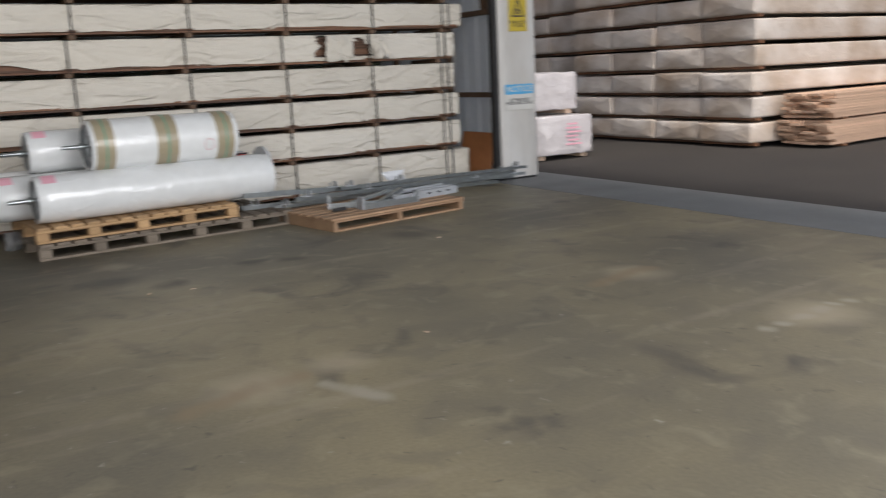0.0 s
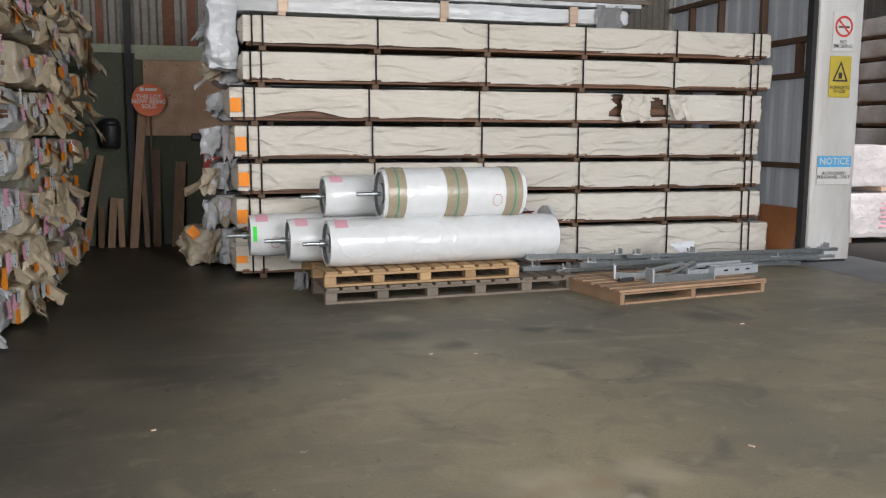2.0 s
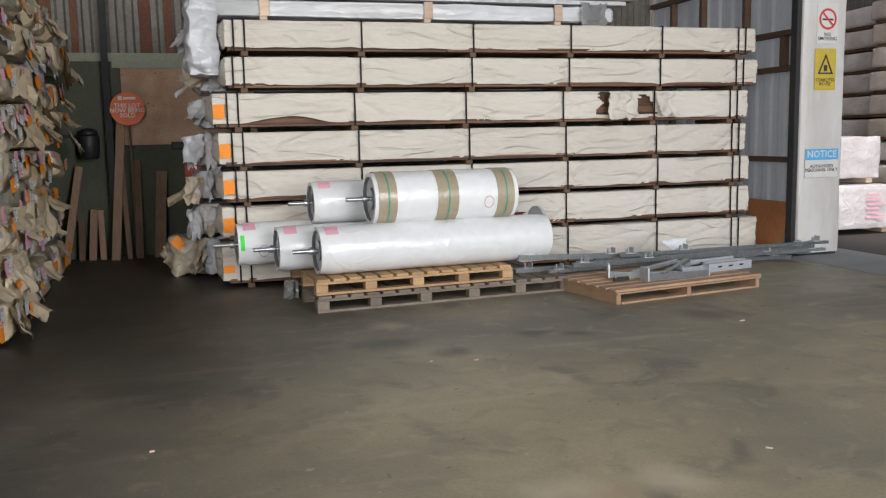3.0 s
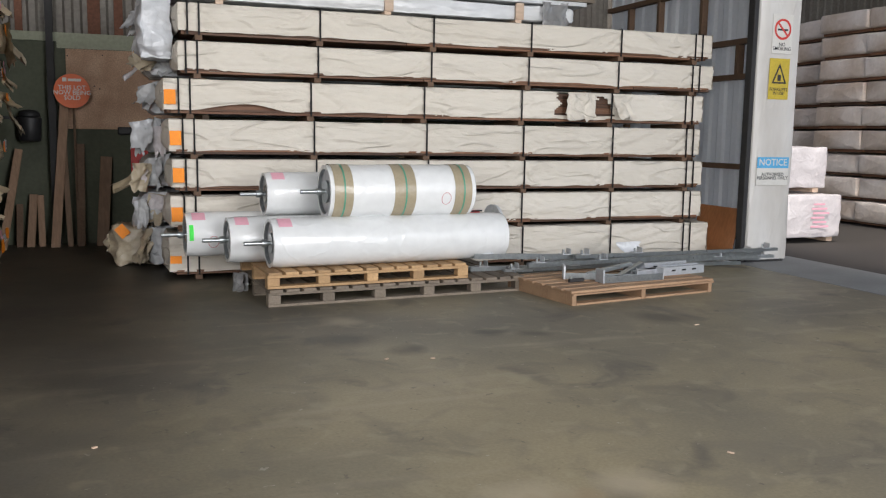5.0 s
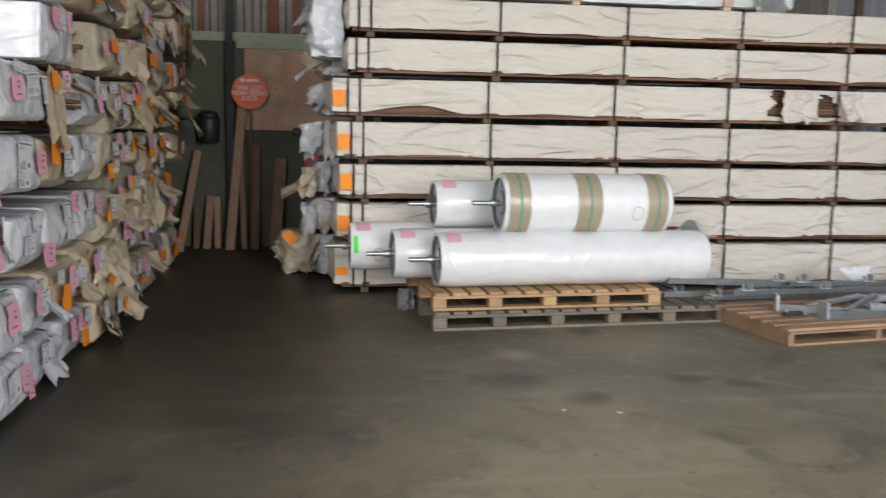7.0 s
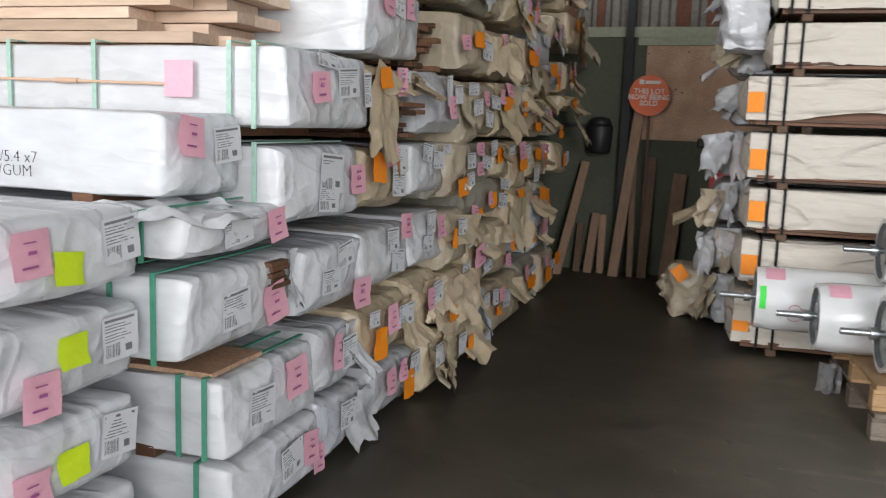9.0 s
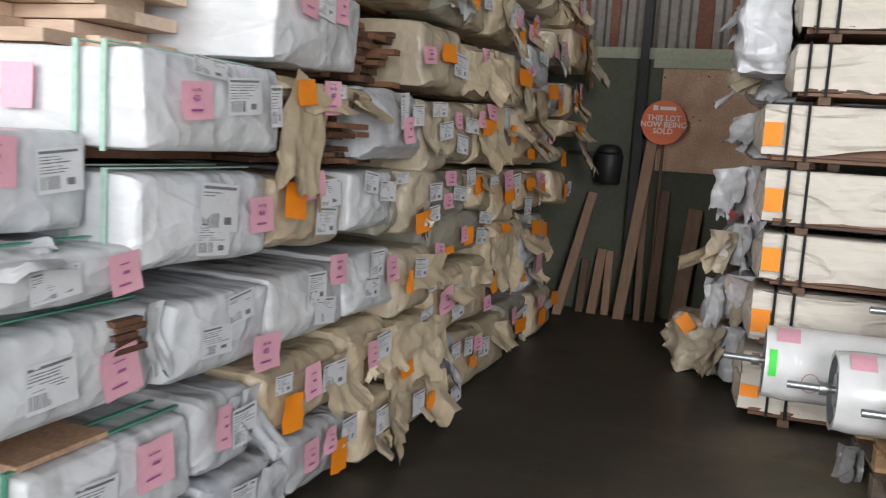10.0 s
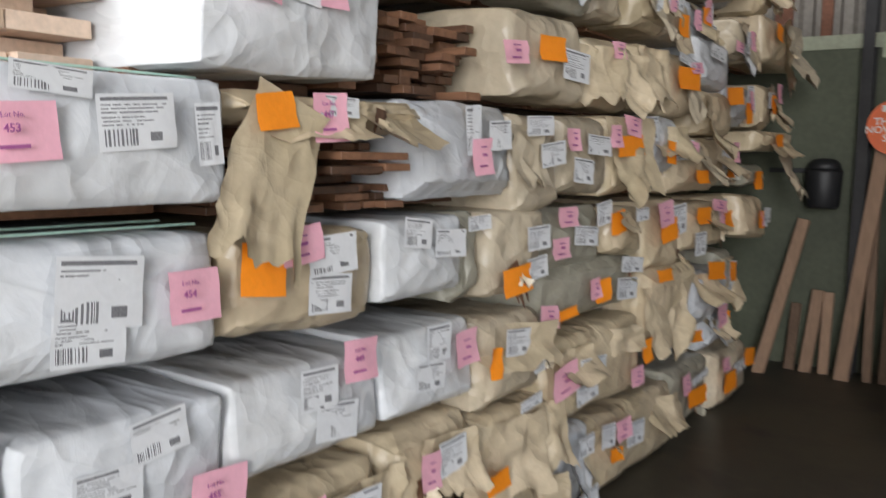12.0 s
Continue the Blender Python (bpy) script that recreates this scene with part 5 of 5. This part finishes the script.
def roll(label, x0, y, z, L, r, rng, rz=0.0, bands=(), tag=True, lime=False, marks=True, seed=1):
    p = thing("wrapped_roll", label, "roll", (x0, y, z), "rolls on the pallets", rz)
    b = Build()
    n, ks = 40, 26
    vs = []
    for k in range(ks + 1):
        x = L * k / ks
        rr = r + (0.004 if k % ks else -0.006)
        for i in range(n):
            a = i * 2 * math.pi / n
            q = rr + 0.0035 * wob((x * 3, math.cos(a) * 2, math.sin(a) * 2 + seed), 1.3, seed)
            vs.append((x, q * math.cos(a), q * math.sin(a)))
    b.add(vs, [(k * n + (i + 1) % n, k * n + i, (k + 1) * n + i, (k + 1) * n + (i + 1) % n)[::-1] for k in range(ks) for i in range(n)], M_ROLL, True)
    part("cover", b, p)
    for xe, d in ((0.0, 1), (L, -1)):
        e = Build()
        # recessed end with rim, hub and spokes
        for r0, r1, xx in ((r * 0.86, r, 0.0), (r * 0.2, r * 0.86, 0.03)):
            ring = [(xe + d * xx, q * math.cos(i * 2 * math.pi / 32), q * math.sin(i * 2 * math.pi / 32)) for q in (r0, r1) for i in range(32)]
            e.add(ring, [(i, (i + 1) % 32, 32 + (i + 1) % 32, 32 + i) for i in range(32)], M_ROLL if xx == 0 else M_GREYW)
        lip = [(xe + d * xx, r * 0.86 * math.cos(i * 2 * math.pi / 32), r * 0.86 * math.sin(i * 2 * math.pi / 32)) for xx in (0, 0.03) for i in range(32)]
        e.add(lip, [(i, (i + 1) % 32, 32 + (i + 1) % 32, 32 + i) for i in range(32)], M_STEEL)
        e.tube((xe + d * 0.028, 0, 0), (xe + d * 0.01, 0, 0), r * 0.42, M_STEEL, 20)
        part("end_drum", e, p, "dark recessed end with a steel hub")
    part("axle", Build().tube((-0.2, 0, 0), (L + 0.04, 0, 0), 0.018, M_STEEL, 14).tube((-0.06, 0, 0), (-0.02, 0, 0), 0.032, M_STEEL, 14), p, "steel axle end")
    for bx, bw in bands:
        c = Build()
        vs = [(bx + k * bw, (r + 0.008) * math.cos(i * 2 * math.pi / 48), (r + 0.008) * math.sin(i * 2 * math.pi / 48)) for k in (0, 1) for i in range(48)]
        c.add(vs, [(i, (i + 1) % 48, 48 + (i + 1) % 48, 48 + i)[::1] for i in range(48)], M_TAPE, True)
        part("tape_band", c, p, "brown tape band")
        c = Build()
        vs = [(bx + bw * 0.5 + k * 0.014, (r + 0.011) * math.cos(i * 2 * math.pi / 48), (r + 0.011) * math.sin(i * 2 * math.pi / 48)) for k in (0, 1) for i in range(48)]
        c.add(vs, [(i, (i + 1) % 48, 48 + (i + 1) % 48, 48 + i) for i in range(48)], M_GREEN, True)
        part("strap", c, p, "green strap")
    def patch(x0_, x1_, a0, a1, m, name):
        c = Build()
        k = 5
        vs = [(x, (r + 0.0075) * math.cos(radians(a0 + (a1 - a0) * i / k)), (r + 0.0075) * math.sin(radians(a0 + (a1 - a0) * i / k))) for x in (x0_, x1_) for i in range(k + 1)]
        c.add(vs, [(i, k + 1 + i, k + 2 + i, i + 1) for i in range(k)], m, True)
        part(name, c, p)
    if tag:
        patch(0.05, 0.16, 104, 136, M_PINK, "pink_slip")
    if lime:
        patch(0.02, 0.055, 150, 190, M_LIME, "green_sticker")
    if marks:
        c = Build()
        cx, ca = L - 0.28 if bands else 0.22, 195
        seg = 16
        vs = []
        for q in (0.045, 0.041):
            for i in range(seg):
                a = i * 2 * math.pi / seg
                an = radians(ca) + q * 1.2 * math.sin(a) / r
                vs.append((cx + q * math.cos(a), (r + 0.008) * math.cos(an), (r + 0.008) * math.sin(an)))
        c.add(vs, [(i, (i + 1) % seg, seg + (i + 1) % seg, seg + i) for i in range(seg)], M_RED)
        part("marker_ring", c, p, "ring drawn in red marker")
    return p


Z1 = 0.268
roll("long white plastic-wrapped roll with a steel axle on the pallet", 0.47, -1.22, Z1 + 0.205, 2.1, 0.2, rng, 4, marks=False, seed=2)
roll("white wrapped roll with a steel axle between two others", 0.18, -0.85, Z1 + 0.195, 2.1, 0.19, rng, 3, marks=False, seed=5)
roll("white wrapped roll with a green sticker beside the stack", -0.13, -0.43, Z1 + 0.2, 2.72, 0.19, rng, 2, lime=True, seed=7)
roll("white wrapped roll with brown tape bands lying on top", 0.95, -1.1, Z1 + 0.61, 1.3, 0.22, rng, 3, bands=((0.03, 0.16), (0.55, 0.19), (1.1, 0.16)), tag=False, seed=9)
roll("short white wrapped roll lying behind the taped roll", 0.52, -0.62, Z1 + 0.56, 1.2, 0.185, rng, 3, marks=False, seed=11)
t = thing("drum_flange", "round white flange standing behind the long roll", "flange", (2.66, -0.68, Z1), rz=4)
part("disc", Build().tube((0, 0, 0.225), (0.03, 0, 0.225), 0.22, M_GREYW, 36), t)
part("hub", Build().tube((-0.02, 0, 0.225), (0.06, 0, 0.225), 0.05, M_STEEL, 16), t)
t = thing("black_stick", "thin black stick lying on the long white roll", "stick", (2.1, -1.1, Z1 + 0.412), rz=16)
part("rod", Build().box((0, 0, 0), (0.34, 0.02, 0.012), M_BLACK, 0.004), t)
t = thing("red_plug", "small red plastic plug between the rolls", "plug", (2.3, -0.93, Z1 + 0.385))
part("body", Build().tube((0, 0, 0), (0.12, 0, 0.0), 0.035, M_SIGNR, 14), t)
t = thing("clear_plastic_scrap", "crumpled clear plastic scrap hanging by the pallet", "plastic scrap", (0.3, -0.7, 0))
for j, (y, rz) in enumerate(((0.0, 200), (0.05, 240))):
    part("film", crumpled_sheet(0.14, 0.15, M_CLEAR, 12 + j, fold=0.07, curl=0.05, n=12), t, m=pose(0.02 * j, y, 0.15, 0, 0, rz))


def channel(b, a, c, w, h, m, t=0.004):
    """A steel lipped channel from a to c, open upward."""
    a, c = Vector(a), Vector(c)
    d = c - a
    at = Matrix.Translation(a) @ d.to_track_quat("X", "Z").to_matrix().to_4x4()
    L = d.length
    b.box((0, -w / 2, 0), (L, w / 2, t), m, at=at)
    b.box((0, -w / 2, t), (L, -w / 2 + t, h), m, at=at)
    b.box((0, w / 2 - t, t), (L, w / 2, h), m, at=at)
    b.box((0, -w / 2 + t, h - t), (L, -w / 2 + 0.014, h), m, at=at)
    b.box((0, w / 2 - 0.014, h - t), (L, w / 2 - t, h), m, at=at)
    return b


TRACKS = (((2.25, -1.22, 0.285), (5.85, -0.62, 0.06), 0.07, 0.07), ((2.3, -1.02, 0.14), (5.7, -0.5, 0.0), 0.08, 0.06), ((2.75, -1.3, 0.2), (5.75, -0.76, 0.14), 0.05, 0.06),
          ((3.1, -0.85, 0.15), (5.95, -0.74, 0.1), 0.05, 0.05), ((2.6, -1.1, 0.125), (5.3, -0.85, 0.125), 0.07, 0.05), ((3.0, -0.62, 0.0), (5.7, -0.3, 0.0), 0.09, 0.08),
          ((3.3, -1.15, 0.24), (5.85, -0.9, 0.2), 0.045, 0.05))
for a, c, w, h in TRACKS:
    t = thing("steel_channel", "long galvanised steel door track lying by the stack", "steel channel", (0, 0, 0), "steel tracks")
    h *= 0.65
    part("profile", channel(Build(), a, c, w * 0.8, h, M_STEEL), t)
    for f in (0.04, 0.28, 0.93):
        x, y, z = (a[i] + (c[i] - a[i]) * f for i in range(3))
        part("clamp", Build().box((x - 0.05, y - 0.05, z + h), (x + 0.05, y + 0.05, z + h + 0.006), M_STEELW, 0.002), t)
        part("clamp_tab", Build().box((x + 0.03, y - 0.045, z + h + 0.006), (x + 0.036, y + 0.045, z + h + 0.055), M_STEELW, 0.002), t)
        part("bolt", Build().tube((x - 0.02, y, z + h + 0.006), (x - 0.02, y, z + h + 0.045), 0.012, M_STEEL, 8), t)


def bar(b, a, c, w, h, m):
    """A flat bar on edge from a to c."""
    a, c = Vector(a), Vector(c)
    at = Matrix.Translation(a) @ (c - a).to_track_quat("X", "Z").to_matrix().to_4x4()
    return b.box((0, -w / 2, 0), ((c - a).length, w / 2, h), m, 0.002, at=at)


PT = 0.1215
for i, (x, y, a) in enumerate(((3.02, -1.5, -22), (3.22, -1.78, 4))):
    t = thing("bracket_arm", "grey galvanised bracket arm with a welded strut on the low pallet", "bracket", (x, y, PT), "brackets on the low pallet", a)
    part("arm_plate", bar(Build(), (0, 0, 0), (0.62, 0, 0), 0.1, 0.006, M_STEEL), t)
    part("arm_flange", bar(Build(), (0, -0.046, 0.006), (0.62, -0.046, 0.006), 0.006, 0.05, M_STEEL), t)
    part("strut", bar(Build(), (0.2, 0.03, 0.02), (0.62, 0.26, 0.09), 0.05, 0.03, M_STEEL), t)
    part("foot_plate", Build().box((-0.02, -0.06, 0.0), (-0.002, 0.06, 0.12), M_STEELW, 0.002), t)
    part("end_plate", Build().box((0.622, -0.05, 0.0), (0.63, 0.05, 0.1), M_STEELW, 0.002), t)
for x, y, a, L in ((3.62, -1.72, 22, 0.34), (3.78, -1.64, 10, 0.28), (3.7, -1.45, 16, 0.3)):
    t = thing("square_tube", "short pale square steel tube on the low pallet", "steel tube", (x, y, PT), "brackets on the low pallet", a)
    o = Build()
    for lo, hi in (((0, 0, 0), (L, 0.07, 0.004)), ((0, 0, 0.066), (L, 0.07, 0.07)), ((0, 0, 0.004), (L, 0.004, 0.066)), ((0, 0.066, 0.004), (L, 0.07, 0.066))):
        o.box(lo, hi, M_STEELW)
    part("tube", o, t)
for x, y, a, L, z in ((3.72, -1.36, 6, 0.34, PT), (3.95, -1.62, 10, 0.52, PT), (3.98, -1.5, 9, 0.5, PT), (3.9, -1.4, 12, 0.55, PT + 0.005)):
    t = thing("slotted_rail", "pale zinc slotted rail on the low pallet", "steel rail", (x, y, z), "brackets on the low pallet", a)
    part("web", Build().box((0, 0, 0), (L, 0.09, 0.005), M_STEELW, 0.002), t)
    part("side", Build().box((0, -0.006, 0), (L, -0.001, 0.075), M_STEELW, 0.002), t)
    # slots are not cut: thin black plates paint the dark of their openings
    for q in range(3):
        part("slot", Build().box((L * (0.2 + 0.25 * q), -0.0075, 0.035), (L * (0.2 + 0.25 * q) + 0.05, -0.0062, 0.05), M_BLACK), t)
    part("lip", Build().box((0, 0.0, 0.07), (L, 0.03, 0.075), M_STEELW, 0.002), t)
t = thing("chain_piece", "short dark chain piece on the low pallet", "chain", (2.95, -1.72, PT), "brackets on the low pallet", 8)
part("plate", Build().box((0, 0, 0), (0.16, 0.03, 0.03), M_DARKSTEEL, 0.006), t)
part("pin", Build().tube((0.02, 0.015, 0.03), (0.02, 0.015, 0.05), 0.014, M_STEEL, 10), t)
t = thing("paper_scrap", "crumpled white paper scrap on the steel tracks", "paper scrap", (4.15, -0.72, 0.2))
part("sheet", crumpled_sheet(0.28, 0.12, M_LABEL, 6, fold=0.05, curl=0.1), t, m=pose(0, 0, 0.12, 0, 0, -90))

# ---------- against the back wall ----------
t = thing("steel_post", "dark painted steel post at the back wall", "post", (-1.395, YB - 0.16, 0))
part("web", Build().box((0.034, 0.006, 0), (0.042, 0.144, ROOF), M_DARKSTEEL), t)
for y in (0.0, 0.145):
    part("flange", Build().box((0, y, 0), (0.076, y + 0.005, ROOF), M_DARKSTEEL), t)
t = thing("wall_board", "worn chipboard sheet fixed to the green wall", "board", (-1.2, YB - 0.03, 1.36))
part("sheet", Build().box((0, 0, 0), (1.35, 0.02, 0.92), M_CHIP, 0.003), t)
for x, z in ((0.02, 0.84), (0.4, 0.86), (0.3, 0.5), (0.36, 0.47)):
    part("nail", Build().tube((x, 0.004, z), (x, -0.006, z), 0.008, M_DARKSTEEL, 8), t)
t = thing("sold_sign", "round orange sign on a pole reading this lot now being sold", "sign", (-1.135, YB - 0.2, 0))
o = Build()
disc(o, 0.0, 1.79, -0.012, 0, 0.195, M_SIGNO, 40)
disc(o, 0.0, 1.79, 0.0, 0, 0.195, M_SIGNO, 40)
o.add([(0.195 * math.cos(i * math.pi / 20), y, 1.79 + 0.195 * math.sin(i * math.pi / 20)) for y in (-0.012, 0.0) for i in range(40)],
      [(i, (i + 1) % 40, 40 + (i + 1) % 40, 40 + i) for i in range(40)], M_SIGNO)
part("disc", o, t)
part("lettering", lettering("THIS LOT\nNOW BEING\nSOLD", 0.07, M_SIGNW, pose(0, -0.0135, 1.77, 90, 0, 0), 0.001), t)
part("mark", Build().box((-0.1, -0.0145, 1.895), (-0.055, -0.013, 1.94), M_SIGNW).box((-0.04, -0.0145, 1.9), (0.1, -0.013, 1.93), M_SIGNW), t)
part("pole", Build().tube((0.01, 0.015, 0), (0.01, 0.015, 1.8), 0.014, M_GIRT, 10), t, "thin dark pole")
for x, w, d, h, a, lean, m in ((-1.95, 0.085, 0.04, 1.2, 9, 18, M_OFFCUT), (-1.68, 0.085, 0.04, 0.62, 4, 12, M_OFFCUT), (-1.55, 0.07, 0.03, 0.6, -1, 11, M_OFFCUT), (-1.42, 0.1, 0.035, 1.9, 5, 7, M_OFFCUT), (-1.24, 0.06, 0.03, 1.3, -2, 8, M_OFFCUT),
                               (-0.93, 0.13, 0.04, 1.06, 4, 9, M_OFFCUT), (-1.79, 0.07, 0.04, 0.5, 1, 12, M_GIRT), (-1.14, 0.09, 0.04, 1.2, 1, 8, M_GIRT)):
    t = thing("timber_offcut", "brown timber offcut leaning against the back wall", "timber offcut", (x, YB - 0.06 - h * math.sin(radians(lean)) - d, 0), "offcuts on the wall")
    part("plank", Build().box((0, 0, 0), (w, d, h), m, 0.004, at=Matrix.Rotation(radians(a), 4, "Y") @ Matrix.Rotation(radians(-lean), 4, "X")), t)
def turned(profile, m, n=24):
    """A body turned about z from (radius, height) pairs, closed at both ends."""
    o = Build()
    k = len(profile)
    o.add([(r_ * math.cos(i * 2 * math.pi / n), r_ * math.sin(i * 2 * math.pi / n), z_) for i in range(n) for r_, z_ in profile],
          [(i * k + j, ((i + 1) % n) * k + j, ((i + 1) % n) * k + j + 1, i * k + j + 1) for i in range(n) for j in range(k - 1)], m, True)
    return o


t = thing("black_canister", "black round canister with domed lid on the green wall", "canister", (-1.6, YB - 0.14, 1.41))
part("body", turned([(0.001, -0.2), (0.1, -0.2), (0.115, -0.185), (0.13, 0.06), (0.125, 0.075), (0.001, 0.075)], M_BLACK), t)
part("lid", turned([(0.001, 0.075), (0.105, 0.076), (0.115, 0.09), (0.11, 0.12), (0.08, 0.15), (0.03, 0.16), (0.001, 0.16)], M_BLACK), t)
part("bracket", Build().box((-0.42, 0.115, 0.05), (0.1, 0.139, 0.085), M_BLACK, 0.004).box((-0.03, 0.09, 0.05), (0.03, 0.13, 0.085), M_BLACK, 0.003), t)
t = thing("wall_switch", "small black box on the green wall", "switch box", (-0.66, YB - 0.06, 1.3))
part("box", Build().box((0, 0, 0), (0.2, 0.058, 0.09), M_BLACK, 0.015), t)
t = thing("small_red_sign", "small dark red plate on the green wall", "sign", (-0.52, YB - 0.012, 0.82))
part("plate", Build().box((0, 0, 0), (0.2, 0.01, 0.34), M_SIGNR, 0.002), t)
t = thing("paper_bundle", "crumpled tan wrapping bundle on the floor by the stack", "wrapping bundle", (-0.34, 0.95, 0))
part("wrap", wrap_mesh(0.46, 0.42, 0.42, M_TAN, 17, crumple=0.06, bulge=0.05, end_round=0.12, nx=6), t, m=pose(-0.42, 0.42, 0, 0, 0, 180))
part("orange_tag", slip(0.12, 0.1, M_ORANGE, 2), t, m=pose(-0.3, -0.03, 0.36, -50, 0, -90))

# ---------- beyond the side opening ----------
corrugated("far_wall_north", (24, 7.5), (6.3, 7.5), 0, 7.0, M_CORR, label="dark corrugated wall of the next shed")
corrugated("far_wall_east", (24, -1.0), (24, 7.5), 0, 7.0, M_CORR, label="dark corrugated wall of the next shed")
# roof edge held back so sky light reaches the outside of the pale sheets
structure("far_roof", Build().box((9.4, -0.9, 7.0), (24.2, 7.7, 7.1), M_ROOF), "roof of the next shed")
rng = random.Random(31)
for s, (fx, y0, cols, Lx) in enumerate(((10.6, -0.35, 4, 5.5), (10.95, 3.9, 3, 5.2))):
    for lev in range(9):
        z0 = 0.02 + lev * 0.385
        for c in range(cols):
            w = 1.03
            y = y0 + c * w
            p = thing("far_timber_pack", "tan-wrapped timber pack in the next shed's stack", "timber pack", (fx + rng.uniform(-0.04, 0.04), y, z0), "packs in the next shed")
            part("wrap", wrap_mesh(Lx, w - 0.008, rng.uniform(0.3, 0.33), M_FARWRAP, rng.random() * 60, crumple=0.012, bulge=0.012, round_=0.02, end_round=0.02, nx=14, nw=8, nh=5), p, m=pose(0, w - 0.004, 0.042, 0, 0, 180))
            part("bearer", Build().box((0.1, 0.01, 0), (0.2, w - 0.01, 0.044), M_TIMBER), p)
            part("bearer", Build().box((Lx - 0.4, 0.01, 0), (Lx - 0.3, w - 0.01, 0.044), M_TIMBER), p)
for k, (z0, rows) in enumerate(((0.04, 9), (0.43, 9))):
    p = thing("far_lumber_pack", "pinkish bare sawn boards with dark uneven ends on the yard floor", "timber pack", (11.0, -1.3, z0), rz=4)
    for r in range(rows):
        for c in range(4):
            part("board", Build().box((rng.uniform(0, 0.3), c * 0.2, 0.0 + r * 0.04), (4.8, c * 0.2 + 0.195, r * 0.04 + 0.036), M_FARLUM, 0.002), p)
    part("bearer", Build().box((0.5, 0, -0.04), (0.6, 0.8, -0.002), M_TIMBER), p)
for (x, y, z0, w, d, h, s) in ((7.45, 0.95, 0.06, 1.1, 1.0, 0.58, 1), (7.35, 1.05, 0.72, 1.0, 0.9, 0.55, 2)):
    p = thing("wrapped_carton_stack", "pinkish plastic-wrapped block of goods beside the opening", "wrapped goods", (x, y, z0 - 0.06))
    part("wrap", wrap_mesh(w, d, h, M_PINKWRAP, s * 7, crumple=0.02, bulge=0.015, nx=8), p, m=pose(w, 0, 0.06))
    part("bearer", Build().box((0.1, 0.05, 0), (0.2, d - 0.05, 0.062), M_PALE), p)
    part("bearer", Build().box((w - 0.2, 0.05, 0), (w - 0.1, d - 0.05, 0.062), M_PALE), p)
    if s == 1:
        q = Build()
        for k in range(6):
            q.box((0.55 + 0.03 * (k % 2), -0.03, 0.2 + k * 0.06), (0.85 - 0.04 * (k % 3), -0.026, 0.225 + k * 0.06), M_PINK)
        part("sprayed_marks", q, p, "pink sprayed writing")

# scraps on the floor
rng = random.Random(8)
for x, y, w, l_, m in ((0.85, -3.29, 0.015, 0.03, M_PALE), (1.15, -3.33, 0.015, 0.03, M_PALE), (-0.78, -4.35, 0.015, 0.025, M_PALE), (1.86, -5.25, 0.012, 0.03, M_PALE), (3.3, -3.0, 0.012, 0.05, M_PALE)):
    t = thing("floor_scrap", "small pale scrap lying on the concrete floor", "scrap", (x, y, 0.0005), "scraps on the floor", rng.uniform(0, 180))
    part("chip", Build().box((0, 0, 0), (l_, w, 0.006), m, 0.002), t)
